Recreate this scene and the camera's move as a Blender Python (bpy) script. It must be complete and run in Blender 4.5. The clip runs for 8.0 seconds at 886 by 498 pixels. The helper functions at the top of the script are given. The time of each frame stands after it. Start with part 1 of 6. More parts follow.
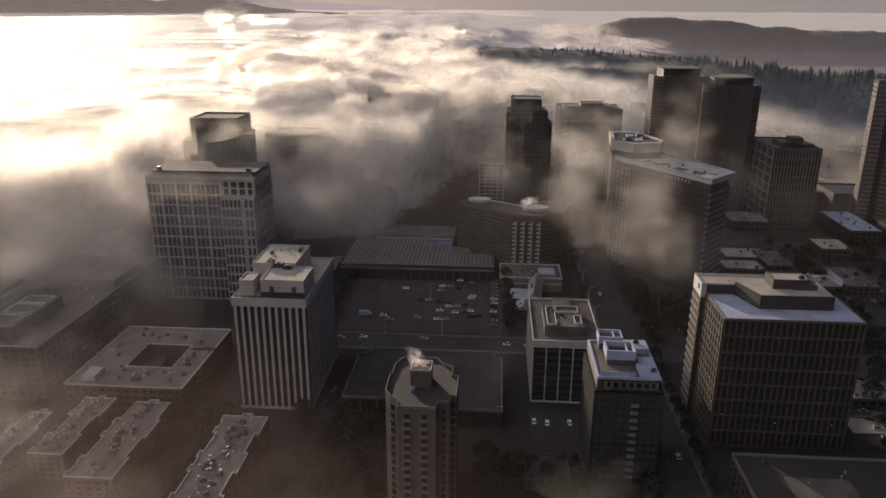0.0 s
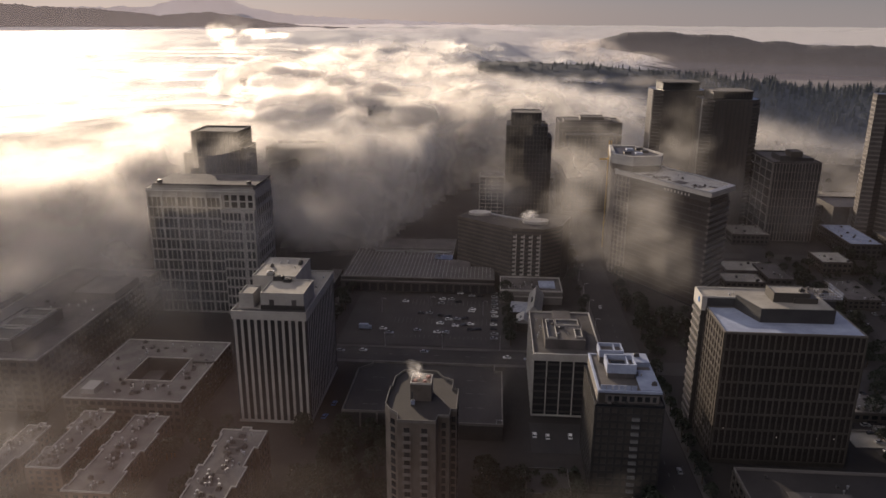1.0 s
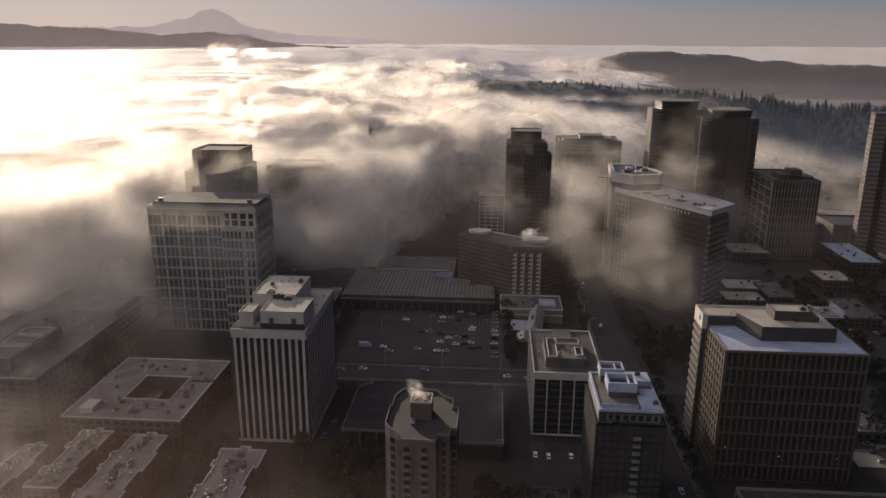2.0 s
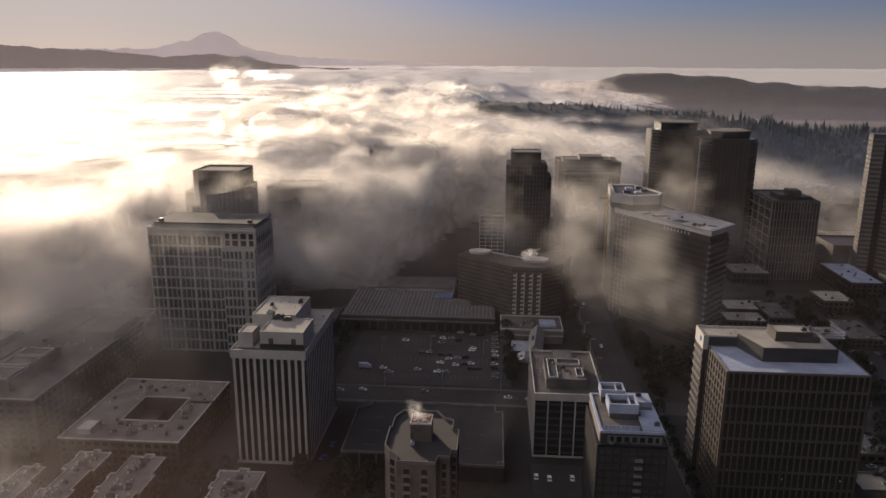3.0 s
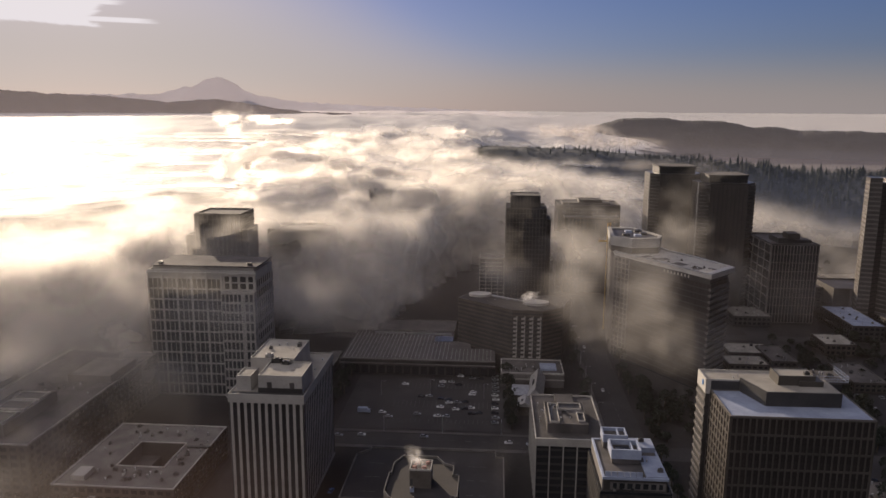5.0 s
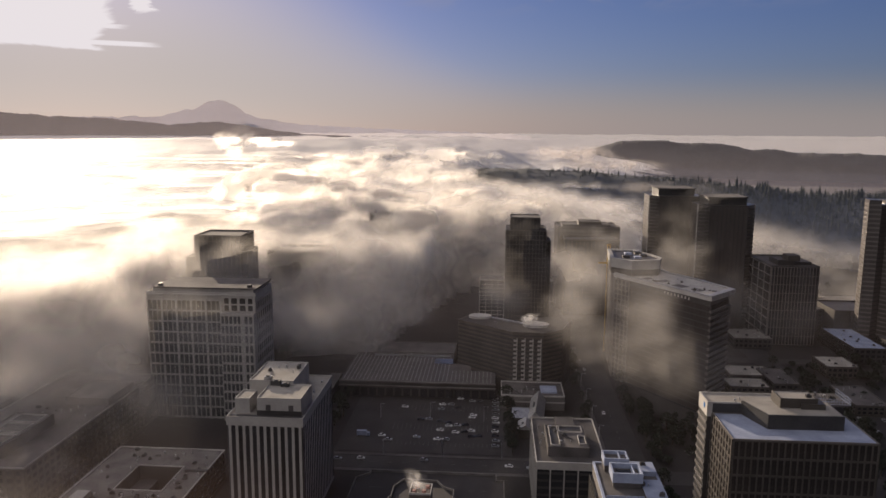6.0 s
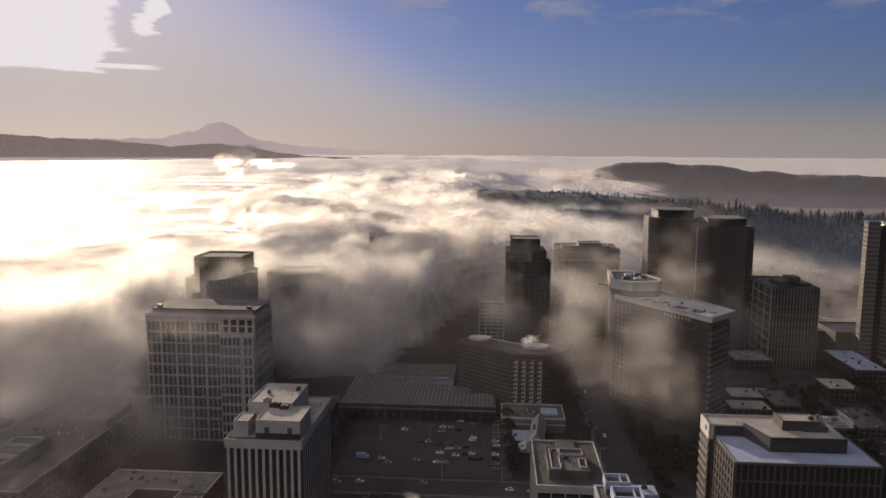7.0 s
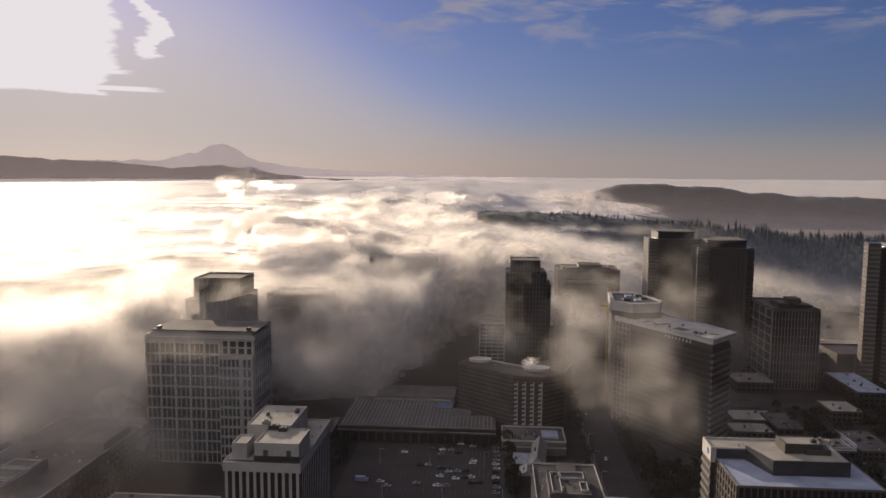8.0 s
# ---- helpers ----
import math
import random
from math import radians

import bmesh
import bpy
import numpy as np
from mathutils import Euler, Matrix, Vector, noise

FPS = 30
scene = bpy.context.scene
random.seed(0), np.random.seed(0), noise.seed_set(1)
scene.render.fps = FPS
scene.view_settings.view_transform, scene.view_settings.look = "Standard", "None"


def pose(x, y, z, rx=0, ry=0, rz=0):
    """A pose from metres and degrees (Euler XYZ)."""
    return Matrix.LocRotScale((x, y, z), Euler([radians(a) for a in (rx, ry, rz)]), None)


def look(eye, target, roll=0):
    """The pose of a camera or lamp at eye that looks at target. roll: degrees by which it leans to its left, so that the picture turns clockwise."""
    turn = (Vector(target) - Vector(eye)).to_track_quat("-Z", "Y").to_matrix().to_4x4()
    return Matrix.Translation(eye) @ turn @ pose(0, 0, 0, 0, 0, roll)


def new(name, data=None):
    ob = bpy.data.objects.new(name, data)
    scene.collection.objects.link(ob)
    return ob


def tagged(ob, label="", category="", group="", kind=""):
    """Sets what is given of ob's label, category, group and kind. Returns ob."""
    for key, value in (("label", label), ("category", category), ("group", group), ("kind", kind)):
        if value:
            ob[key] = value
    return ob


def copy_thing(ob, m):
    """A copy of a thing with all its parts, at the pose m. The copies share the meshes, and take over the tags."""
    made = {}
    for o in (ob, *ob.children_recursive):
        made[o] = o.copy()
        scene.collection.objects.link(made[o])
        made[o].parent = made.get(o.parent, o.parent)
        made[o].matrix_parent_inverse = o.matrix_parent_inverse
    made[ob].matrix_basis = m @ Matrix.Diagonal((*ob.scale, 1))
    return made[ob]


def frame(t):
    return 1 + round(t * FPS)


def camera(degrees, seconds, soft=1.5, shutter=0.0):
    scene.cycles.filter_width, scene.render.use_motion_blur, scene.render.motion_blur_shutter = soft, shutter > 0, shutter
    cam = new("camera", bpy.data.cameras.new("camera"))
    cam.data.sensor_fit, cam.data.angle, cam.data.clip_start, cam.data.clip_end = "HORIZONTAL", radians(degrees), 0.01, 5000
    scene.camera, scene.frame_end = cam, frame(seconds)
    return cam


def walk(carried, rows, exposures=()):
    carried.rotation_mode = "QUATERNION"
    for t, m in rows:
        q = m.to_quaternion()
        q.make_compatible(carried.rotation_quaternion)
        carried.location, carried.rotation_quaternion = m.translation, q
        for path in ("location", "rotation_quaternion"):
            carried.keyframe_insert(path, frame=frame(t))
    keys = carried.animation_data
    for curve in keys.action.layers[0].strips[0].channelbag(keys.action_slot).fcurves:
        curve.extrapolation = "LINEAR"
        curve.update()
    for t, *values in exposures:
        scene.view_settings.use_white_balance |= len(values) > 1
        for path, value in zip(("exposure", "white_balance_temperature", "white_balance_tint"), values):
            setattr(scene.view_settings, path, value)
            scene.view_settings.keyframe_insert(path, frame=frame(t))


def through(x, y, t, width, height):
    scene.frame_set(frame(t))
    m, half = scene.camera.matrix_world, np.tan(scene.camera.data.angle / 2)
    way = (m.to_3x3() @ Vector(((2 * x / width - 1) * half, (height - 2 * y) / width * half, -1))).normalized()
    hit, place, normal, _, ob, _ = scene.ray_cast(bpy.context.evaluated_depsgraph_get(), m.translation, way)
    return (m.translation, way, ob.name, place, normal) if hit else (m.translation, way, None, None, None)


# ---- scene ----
import itertools

# ---------------- camera: a tilt upwards from one hovering place ----------------
cam = camera(62.27, 8.0, soft=1.5)
EYE = (0.0, 0.0, 185.0)
TILT = [
    (0.0, 71.737, -0.256, 4.085), (0.5, 72.052, -0.295, 4.102), (1.0, 72.760, -0.282, 4.108), (1.5, 73.445, -0.275, 4.116),
    (3.0, 75.768, -0.290, 4.133), (3.5, 76.569, -0.293, 4.138), (4.0, 77.453, -0.309, 4.132), (4.5, 78.277, -0.303, 4.131),
    (6.0, 80.825, -0.323, 4.128), (6.5, 81.639, -0.319, 4.123), (7.0, 82.493, -0.332, 4.121), (7.5, 83.307, -0.328, 4.120),
    (8.0, 84.164, -0.367, 4.135)]
walk(cam, [(t, pose(*EYE, rx, ry, rz)) for t, rx, ry, rz in TILT], exposures=[(0.0, -0.2, 6500, 19), (8.0, -0.2, 6500, 19)])
scene.cycles.transparent_max_bounces = 128

# ---------------- sky and sun: low winter sun ahead and to the left ----------------
SUN_AZ, SUN_EL = radians(-31.0), radians(10.5)
SUN_DIR = Vector((math.sin(SUN_AZ) * math.cos(SUN_EL), math.cos(SUN_AZ) * math.cos(SUN_EL), math.sin(SUN_EL)))
world = bpy.data.worlds.new("sky")
scene.world = world
world.use_nodes = True
wt = world.node_tree
wt.nodes.clear()
sky = wt.nodes.new("ShaderNodeTexSky")
sky.sky_type, sky.sun_disc = "NISHITA", False
sky.sun_elevation, sky.sun_rotation = SUN_EL, SUN_AZ
sky.air_density, sky.dust_density, sky.ozone_density = 1.0, 0.5, 4.0
SKY, CLOUD, GLARE = 0.0565, 0.38, 0.9


def wnode(kind, **values):
    n = wt.nodes.new(kind)
    for key, value in values.items():
        n.inputs[key].default_value = value
    return n


def wmath(op, a, b=None, c=None):
    n = wt.nodes.new("ShaderNodeMath")
    n.operation = op
    for i, v in enumerate((a, b, c)):
        if v is not None:
            if isinstance(v, (int, float)):
                n.inputs[i].default_value = v
            else:
                wt.links.new(v, n.inputs[i])
    return n.outputs[0]


def wstep(value, lo, hi):
    n = wt.nodes.new("ShaderNodeMapRange")
    n.interpolation_type = "SMOOTHSTEP"
    n.inputs["From Min"].default_value, n.inputs["From Max"].default_value = lo, hi
    wt.links.new(value, n.inputs["Value"])
    return n.outputs[0]


# thin high cloud over the whole sky, and a brighter bank of it in front of the sun
where = wt.nodes.new("ShaderNodeTexCoord")
split = wt.nodes.new("ShaderNodeSeparateXYZ")
wt.links.new(where.outputs["Generated"], split.inputs[0])
bearing = wmath("MULTIPLY", wmath("ARCTAN2", split.outputs[0], split.outputs[1]), 57.2958)
height = wmath("MULTIPLY", wmath("ARCSINE", split.outputs[2]), 57.2958)
flat = wt.nodes.new("ShaderNodeCombineXYZ")
wt.links.new(wmath("MULTIPLY", bearing, 0.16), flat.inputs[0])
wt.links.new(wmath("MULTIPLY", height, 0.55), flat.inputs[1])
streak = wnode("ShaderNodeTexNoise", Scale=1.0, Detail=6.0, Roughness=0.55, Distortion=0.5)
wt.links.new(flat.outputs[0], streak.inputs["Vector"])
veil = wmath("MULTIPLY", wstep(streak.outputs["Fac"], 0.46, 0.64), wstep(height, 8.0, 12.0))
veil = wmath("MULTIPLY", veil, wmath("MULTIPLY", wstep(bearing, -16.0, -4.0), 0.66))
ragged = wmath("MULTIPLY_ADD", streak.outputs["Fac"], 14.0, -7.0)
bank = wmath("MULTIPLY", wstep(wmath("MULTIPLY_ADD", ragged, 0.38, bearing), -27.5, -28.2), wstep(wmath("MULTIPLY_ADD", ragged, 0.06, height), 5.3, 5.5))
for low, high, reach in ((5.62, 5.95, -24.9), (6.75, 7.05, -26.6)):
    bar = wmath("MULTIPLY", wstep(height, low, low + 0.12), wstep(height, high + 0.1, high))
    bank = wmath("MAXIMUM", bank, wmath("MULTIPLY", bar, wstep(wmath("MULTIPLY_ADD", ragged, 0.25, bearing), reach + 0.4, reach - 1.0)))
lining = wmath("MULTIPLY_ADD", ragged, 0.45, bearing)
lining = wmath("MULTIPLY", wmath("MULTIPLY", wstep(lining, -26.3, -25.9), wstep(lining, -24.8, -25.1)), wstep(wmath("MULTIPLY_ADD", ragged, 0.2, height), 7.9, 8.2))
near_sun = wmath("MAXIMUM", bank, lining)
tint = wt.nodes.new("ShaderNodeMix")
tint.data_type, tint.blend_type = "RGBA", "MULTIPLY"
tint.inputs[0].default_value = 1.0
wt.links.new(sky.outputs[0], tint.inputs[6])
tint.inputs[7].default_value = (1.1, 0.99, 1.32, 1)
low_haze = wt.nodes.new("ShaderNodeMix")
low_haze.data_type = "RGBA"
ahead = wstep(wmath("ABSOLUTE", wmath("ADD", bearing, 20.0)), 95.0, 45.0)
sunward = wstep(bearing, 2.0, -26.0)
haze_top = wmath("MULTIPLY_ADD", sunward, 15.0, 4.8)
deep = wt.nodes.new("ShaderNodeMapRange")
deep.interpolation_type = "SMOOTHSTEP"
wt.links.new(height, deep.inputs["Value"])
wt.links.new(haze_top, deep.inputs["From Min"])
wt.links.new(wmath("MULTIPLY_ADD", sunward, 4.0, -0.8), deep.inputs["From Max"])
wt.links.new(wmath("MULTIPLY", wmath("MULTIPLY", deep.outputs[0], wmath("MULTIPLY_ADD", sunward, 0.24, 0.66)), ahead), low_haze.inputs[0])
wt.links.new(tint.outputs[2], low_haze.inputs[6])
glow = wt.nodes.new("ShaderNodeMix")
glow.data_type = "RGBA"
wt.links.new(wstep(bearing, 10.0, -30.0), glow.inputs[0])
glow.inputs[6].default_value, glow.inputs[7].default_value = (7.4, 7.0, 6.6, 1), (9.5, 9.1, 8.1, 1)
wt.links.new(glow.outputs[2], low_haze.inputs[7])
sky_back = wnode("ShaderNodeBackground", Strength=SKY)
# moist air scatters forwards: the sky dims away from the sun
off_sun = wmath("ABSOLUTE", wmath("SUBTRACT", wmath("MODULO", wmath("ADD", bearing, 571.0), 360.0), 180.0))
wt.links.new(wmath("MULTIPLY", wmath("MULTIPLY_ADD", wstep(off_sun, 150.0, 62.0), 0.73, 0.27), SKY), sky_back.inputs["Strength"])
wt.links.new(low_haze.outputs[2], sky_back.inputs[0])
cloud_back = wnode("ShaderNodeBackground", Color=(0.95, 0.93, 0.98, 1), Strength=CLOUD)
glare_back = wnode("ShaderNodeBackground", Color=(1.0, 0.98, 0.96, 1), Strength=GLARE)
mix1, mix2 = wt.nodes.new("ShaderNodeMixShader"), wt.nodes.new("ShaderNodeMixShader")
for mixer, fac, under, over in ((mix1, veil, sky_back, cloud_back), (mix2, near_sun, mix1, glare_back)):
    wt.links.new(fac, mixer.inputs[0])
    wt.links.new(under.outputs[0], mixer.inputs[1])
    wt.links.new(over.outputs[0], mixer.inputs[2])
sky_out = wt.nodes.new("ShaderNodeOutputWorld")
wt.links.new(mix2.outputs[0], sky_out.inputs[0])

sun = new("sun", bpy.data.lights.new("sun", "SUN"))
sun.data.energy, sun.data.angle, sun.data.color = 7.0, radians(0.6), (1.0, 0.845, 0.605)
sun.matrix_world = look((0, 0, 400), Vector((0, 0, 400)) - SUN_DIR)


# ---------------- materials ----------------
def nodes_of(name):
    m = bpy.data.materials.new(name)
    m.use_nodes = True
    m.node_tree.nodes.clear()
    return m, m.node_tree.nodes, m.node_tree.links


def surface(name, dark, light, rough=0.7, metal=0.0, scale=0.3, fine=4.0, bump=0.15, spec=0.5, each=0.0):
    """Colour between dark and light by two sizes of noise; each: how far the pieces differ from one another."""
    m, n, l = nodes_of(name)
    geo = n.new("ShaderNodeTexCoord")
    big, small = n.new("ShaderNodeTexNoise"), n.new("ShaderNodeTexNoise")
    big.inputs["Scale"].default_value, small.inputs["Scale"].default_value = scale, fine
    big.inputs["Detail"].default_value, small.inputs["Detail"].default_value = 5, 3
    for t in (big, small):
        l.new(geo.outputs["Object"], t.inputs["Vector"])
    add = n.new("ShaderNodeMath")
    add.operation, add.inputs[1].default_value = "MULTIPLY_ADD", 0.35
    l.new(small.outputs["Fac"], add.inputs[0])
    l.new(big.outputs["Fac"], add.inputs[2])
    info = n.new("ShaderNodeObjectInfo")
    vary = n.new("ShaderNodeMath")
    vary.operation, vary.inputs[1].default_value = "MULTIPLY_ADD", each
    l.new(info.outputs["Random"], vary.inputs[0])
    l.new(add.outputs[0], vary.inputs[2])
    ramp = n.new("ShaderNodeValToRGB")
    e = ramp.color_ramp.elements
    e[0].position, e[0].color = 0.45, (*dark, 1)
    e[1].position, e[1].color = 0.9 + each * 0.6, (*light, 1)
    l.new(vary.outputs[0], ramp.inputs[0])
    b = n.new("ShaderNodeBsdfPrincipled")
    l.new(ramp.outputs[0], b.inputs["Base Color"])
    b.inputs["Roughness"].default_value, b.inputs["Metallic"].default_value = rough, metal
    b.inputs["Specular IOR Level"].default_value = spec
    if bump:
        bp = n.new("ShaderNodeBump")
        bp.inputs["Strength"].default_value, bp.inputs["Distance"].default_value = bump, 0.1
        l.new(small.outputs["Fac"], bp.inputs["Height"])
        l.new(bp.outputs[0], b.inputs["Normal"])
    out = n.new("ShaderNodeOutputMaterial")
    l.new(b.outputs[0], out.inputs[0])
    return m


def mist(name, colour, scale, lo, hi, through=0.5, stretch=(1, 1, 1), peak=1.0, sheen=0.0, onward=0.0):
    """Fog: droplets scatter light to both sides of a layer; its thickness is the layer's density times a cloudy noise."""
    m, n, l = nodes_of(name)
    tex = n.new("ShaderNodeTexCoord")
    mp = n.new("ShaderNodeMapping")
    mp.inputs["Scale"].default_value = stretch
    l.new(tex.outputs["Object"], mp.inputs[0])
    no = n.new("ShaderNodeTexNoise")
    no.inputs["Scale"].default_value, no.inputs["Detail"].default_value = scale, 4
    no.inputs["Roughness"].default_value, no.inputs["Distortion"].default_value = 0.5, 0.35
    l.new(mp.outputs[0], no.inputs["Vector"])
    mr = n.new("ShaderNodeMapRange")
    mr.interpolation_type = "SMOOTHSTEP"
    mr.inputs["From Min"].default_value, mr.inputs["From Max"].default_value = lo, hi
    l.new(no.outputs["Fac"], mr.inputs["Value"])
    at = n.new("ShaderNodeAttribute")
    at.attribute_name = "fog_mass"
    # the denser the layer, the less the noise opens it
    gain = n.new("ShaderNodeMath")
    gain.operation = "MULTIPLY_ADD"
    l.new(at.outputs["Fac"], gain.inputs[0])
    l.new(mr.outputs[0], gain.inputs[1])
    sq = n.new("ShaderNodeMath")
    sq.operation, sq.inputs[1].default_value = "POWER", 6.0
    l.new(at.outputs["Fac"], sq.inputs[0])
    l.new(sq.outputs[0], gain.inputs[2])
    top = n.new("ShaderNodeMath")
    top.operation, top.inputs[1].default_value = "MINIMUM", peak
    l.new(gain.outputs[0], top.inputs[0])
    d, t, mix = n.new("ShaderNodeBsdfDiffuse"), n.new("ShaderNodeBsdfTranslucent"), n.new("ShaderNodeMixShader")
    d.inputs[0].default_value = t.inputs[0].default_value = (*colour, 1)
    mix.inputs[0].default_value = through
    l.new(d.outputs[0], mix.inputs[1])
    l.new(t.outputs[0], mix.inputs[2])
    lit = mix
    if sheen:
        # droplets throw most light onward, away from the sun
        gl, lit = n.new("ShaderNodeBsdfGlossy"), n.new("ShaderNodeMixShader")
        gl.inputs["Color"].default_value, gl.inputs["Roughness"].default_value = (*colour, 1), 0.74
        lit.inputs[0].default_value = sheen
        l.new(mix.outputs[0], lit.inputs[1])
        l.new(gl.outputs[0], lit.inputs[2])
    if onward:
        # upright curtains: most light goes on through the droplets, little bent
        bent, both = n.new("ShaderNodeBsdfRefraction"), n.new("ShaderNodeMixShader")
        bent.inputs["Color"].default_value, bent.inputs["Roughness"].default_value, bent.inputs["IOR"].default_value = (*colour, 1), 0.8, 1.4
        both.inputs[0].default_value = onward
        l.new(lit.outputs[0], both.inputs[1])
        l.new(bent.outputs[0], both.inputs[2])
        lit = both
    clear, final, out = n.new("ShaderNodeBsdfTransparent"), n.new("ShaderNodeMixShader"), n.new("ShaderNodeOutputMaterial")
    l.new(top.outputs[0], final.inputs[0])
    l.new(clear.outputs[0], final.inputs[1])
    l.new(lit.outputs[0], final.inputs[2])
    l.new(final.outputs[0], out.inputs[0])
    return m


ASPHALT = surface("asphalt", (0.019, 0.0165, 0.017), (0.041, 0.0355, 0.0355), 0.85, scale=0.05, fine=1.5)
GROUND = surface("town ground", (0.0125, 0.0108, 0.0102), (0.031, 0.0262, 0.0245), 0.95, scale=0.02, fine=0.3)
CONCRETE = surface("concrete", (0.1, 0.092, 0.087), (0.17, 0.155, 0.146), 0.85, scale=0.08, fine=1.2)
PALE = surface("pale precast stone", (0.28, 0.265, 0.25), (0.42, 0.40, 0.37), 0.8, scale=0.1, fine=1.0, each=0.1)
# white, with the blue of sky-lit shade mixed into its base colour
WHITE = surface("shade-blue white membrane", (0.2, 0.23, 0.32), (0.33, 0.375, 0.49), 0.8, scale=0.12, fine=0.9)
GREYROOF = surface("grey gravel roof", (0.052, 0.048, 0.048), (0.115, 0.104, 0.102), 0.95, scale=0.1, fine=2.5)
TANROOF = surface("tan ballast roof", (0.21, 0.195, 0.175), (0.36, 0.335, 0.295), 0.9, scale=0.1, fine=2.0)
GLASS = surface("dark window glass", (0.008, 0.009, 0.011), (0.03, 0.032, 0.036), 0.12, scale=0.2, fine=0.5, bump=0, each=0.5)
UNLIT = surface("dull dark glass", (0.023, 0.02, 0.0195), (0.045, 0.039, 0.0375), 0.45, scale=0.15, fine=0.6, bump=0, spec=0.15)
SMOKED = surface("smoked brown glass", (0.03, 0.027, 0.026), (0.07, 0.061, 0.055), 0.3, scale=0.15, fine=0.6, bump=0, each=0.4)
MULLION = surface("brown window metal", (0.05, 0.044, 0.038), (0.092, 0.08, 0.07), 0.5, scale=0.1, fine=1.0)
PAVING = surface("dark damp paving", (0.048, 0.043, 0.042), (0.094, 0.085, 0.082), 0.85, scale=0.1, fine=1.5)
FELT = surface("worn felt roof", (0.09, 0.082, 0.077), (0.18, 0.168, 0.158), 0.95, scale=0.12, fine=1.5)
DARK = surface("dark metal cladding", (0.02, 0.02, 0.022), (0.05, 0.048, 0.046), 0.5, scale=0.1, fine=1.0)
BRONZE = surface("bronze cladding", (0.035, 0.031, 0.027), (0.075, 0.066, 0.057), 0.5, scale=0.1, fine=1.0)
BRICK = surface("brown brick", (0.1, 0.062, 0.044), (0.19, 0.125, 0.09), 0.9, scale=0.15, fine=3.0)
RUST = surface("rust coloured leaves", (0.14, 0.06, 0.02), (0.34, 0.16, 0.055), 0.9, scale=0.3, fine=2.0)
RENDER = surface("grey brown render", (0.075, 0.062, 0.052), (0.14, 0.12, 0.105), 0.9, scale=0.15, fine=2.0)
METAL = surface("galvanised metal", (0.3, 0.3, 0.31), (0.5, 0.5, 0.5), 0.45, 0.8, scale=0.6, fine=5.0)
PAINT = surface("worn road paint", (0.09, 0.088, 0.085), (0.2, 0.195, 0.19), 0.8, scale=0.5, fine=3)
LEAF = surface("fir needles", (0.008, 0.012, 0.009), (0.024, 0.031, 0.02), 0.9, scale=0.3, fine=2.0, each=0.3)
BARK = surface("bark", (0.05, 0.038, 0.028), (0.11, 0.085, 0.06), 0.95, scale=0.8, fine=5.0)
FOREST = surface("forested hill", (0.014, 0.02, 0.024), (0.035, 0.042, 0.045), 0.95, scale=0.01, fine=0.12, bump=0.6)
ROCK = surface("snowy mountain", (0.6, 0.58, 0.6), (0.8, 0.79, 0.8), 0.9, scale=0.004, fine=0.03)
FOG = mist("fog", (0.8, 0.78, 0.76), 0.012, 0.32, 0.62, 0.45, sheen=0.55)
WISP = mist("thin fog", (0.88, 0.82, 0.76), 0.026, 0.38, 0.68, 0.3, peak=0.8)
CLOUDY = mist("cloudy fog", (0.8, 0.775, 0.745), 0.035, 0.22, 0.6, 0.6, peak=0.95, onward=0.3)
STEAMY = mist("steam", (0.93, 0.92, 0.91), 0.25, 0.35, 0.65, 0.5, peak=0.7)
HAZE = mist("haze", (0.94, 0.87, 0.86), 0.006, 0.1, 0.75, 0.5, peak=0.6)
SMOKE = mist("brown street haze", (0.95, 0.71, 0.64), 0.006, 0.1, 0.75, 0.5, peak=0.6)
# distance haze painted as lavender-tinted sheets that pale the far hills and mountain
LAVENDER_AIR = mist("lavender distant air", (0.82, 0.75, 0.82), 0.0004, -0.6, -0.5, 0.5, peak=0.9)
# blue of scattered light, put into the tint of the sheet before the ridge
AIR = mist("blue distant air", (0.5, 0.6, 0.95), 0.0004, -0.6, -0.5, 0.5, peak=0.9)


# ---------------- building blocks ----------------
def bmesh_box(bm, x0, x1, y0, y1, z0, z1):
    v = [bm.verts.new((x, y, z)) for z in (z0, z1) for y in (y0, y1) for x in (x0, x1)]
    for f in ((0, 2, 3, 1), (4, 5, 7, 6), (0, 1, 5, 4), (1, 3, 7, 5), (3, 2, 6, 7), (2, 0, 4, 6)):
        bm.faces.new([v[i] for i in f])


def bmesh_prism(bm, outline, z0, z1):
    """An upright prism over an outline that runs anticlockwise."""
    lo = [bm.verts.new((x, y, z0)) for x, y in outline]
    hi = [bm.verts.new((x, y, z1)) for x, y in outline]
    bm.faces.new(hi)
    bm.faces.new(lo[::-1])
    for i in range(len(lo)):
        j = (i + 1) % len(lo)
        bm.faces.new((lo[i], lo[j], hi[j], hi[i]))


def mesh_of(name, bm, material, soft=0.0):
    if soft:
        bmesh.ops.bevel(bm, geom=bm.edges[:], offset=soft, segments=1, affect="EDGES")
    me = bpy.data.meshes.new(name)
    bm.to_mesh(me)
    bm.free()
    me.materials.append(material)
    return me


def part(name, bm, material, parent, label="", soft=0.0):
    ob = new(name, bm if isinstance(bm, bpy.types.Mesh) else mesh_of(name, bm, material, soft))
    ob.parent = parent
    if label:
        tagged(ob, label)
    return ob


def thing(name, x, y, z=0.0, turn=0.0, **tags):
    ob = new(name)
    ob.empty_display_size = 0.5
    ob.matrix_world = pose(x, y, z, 0, 0, turn)
    return tagged(ob, **tags)


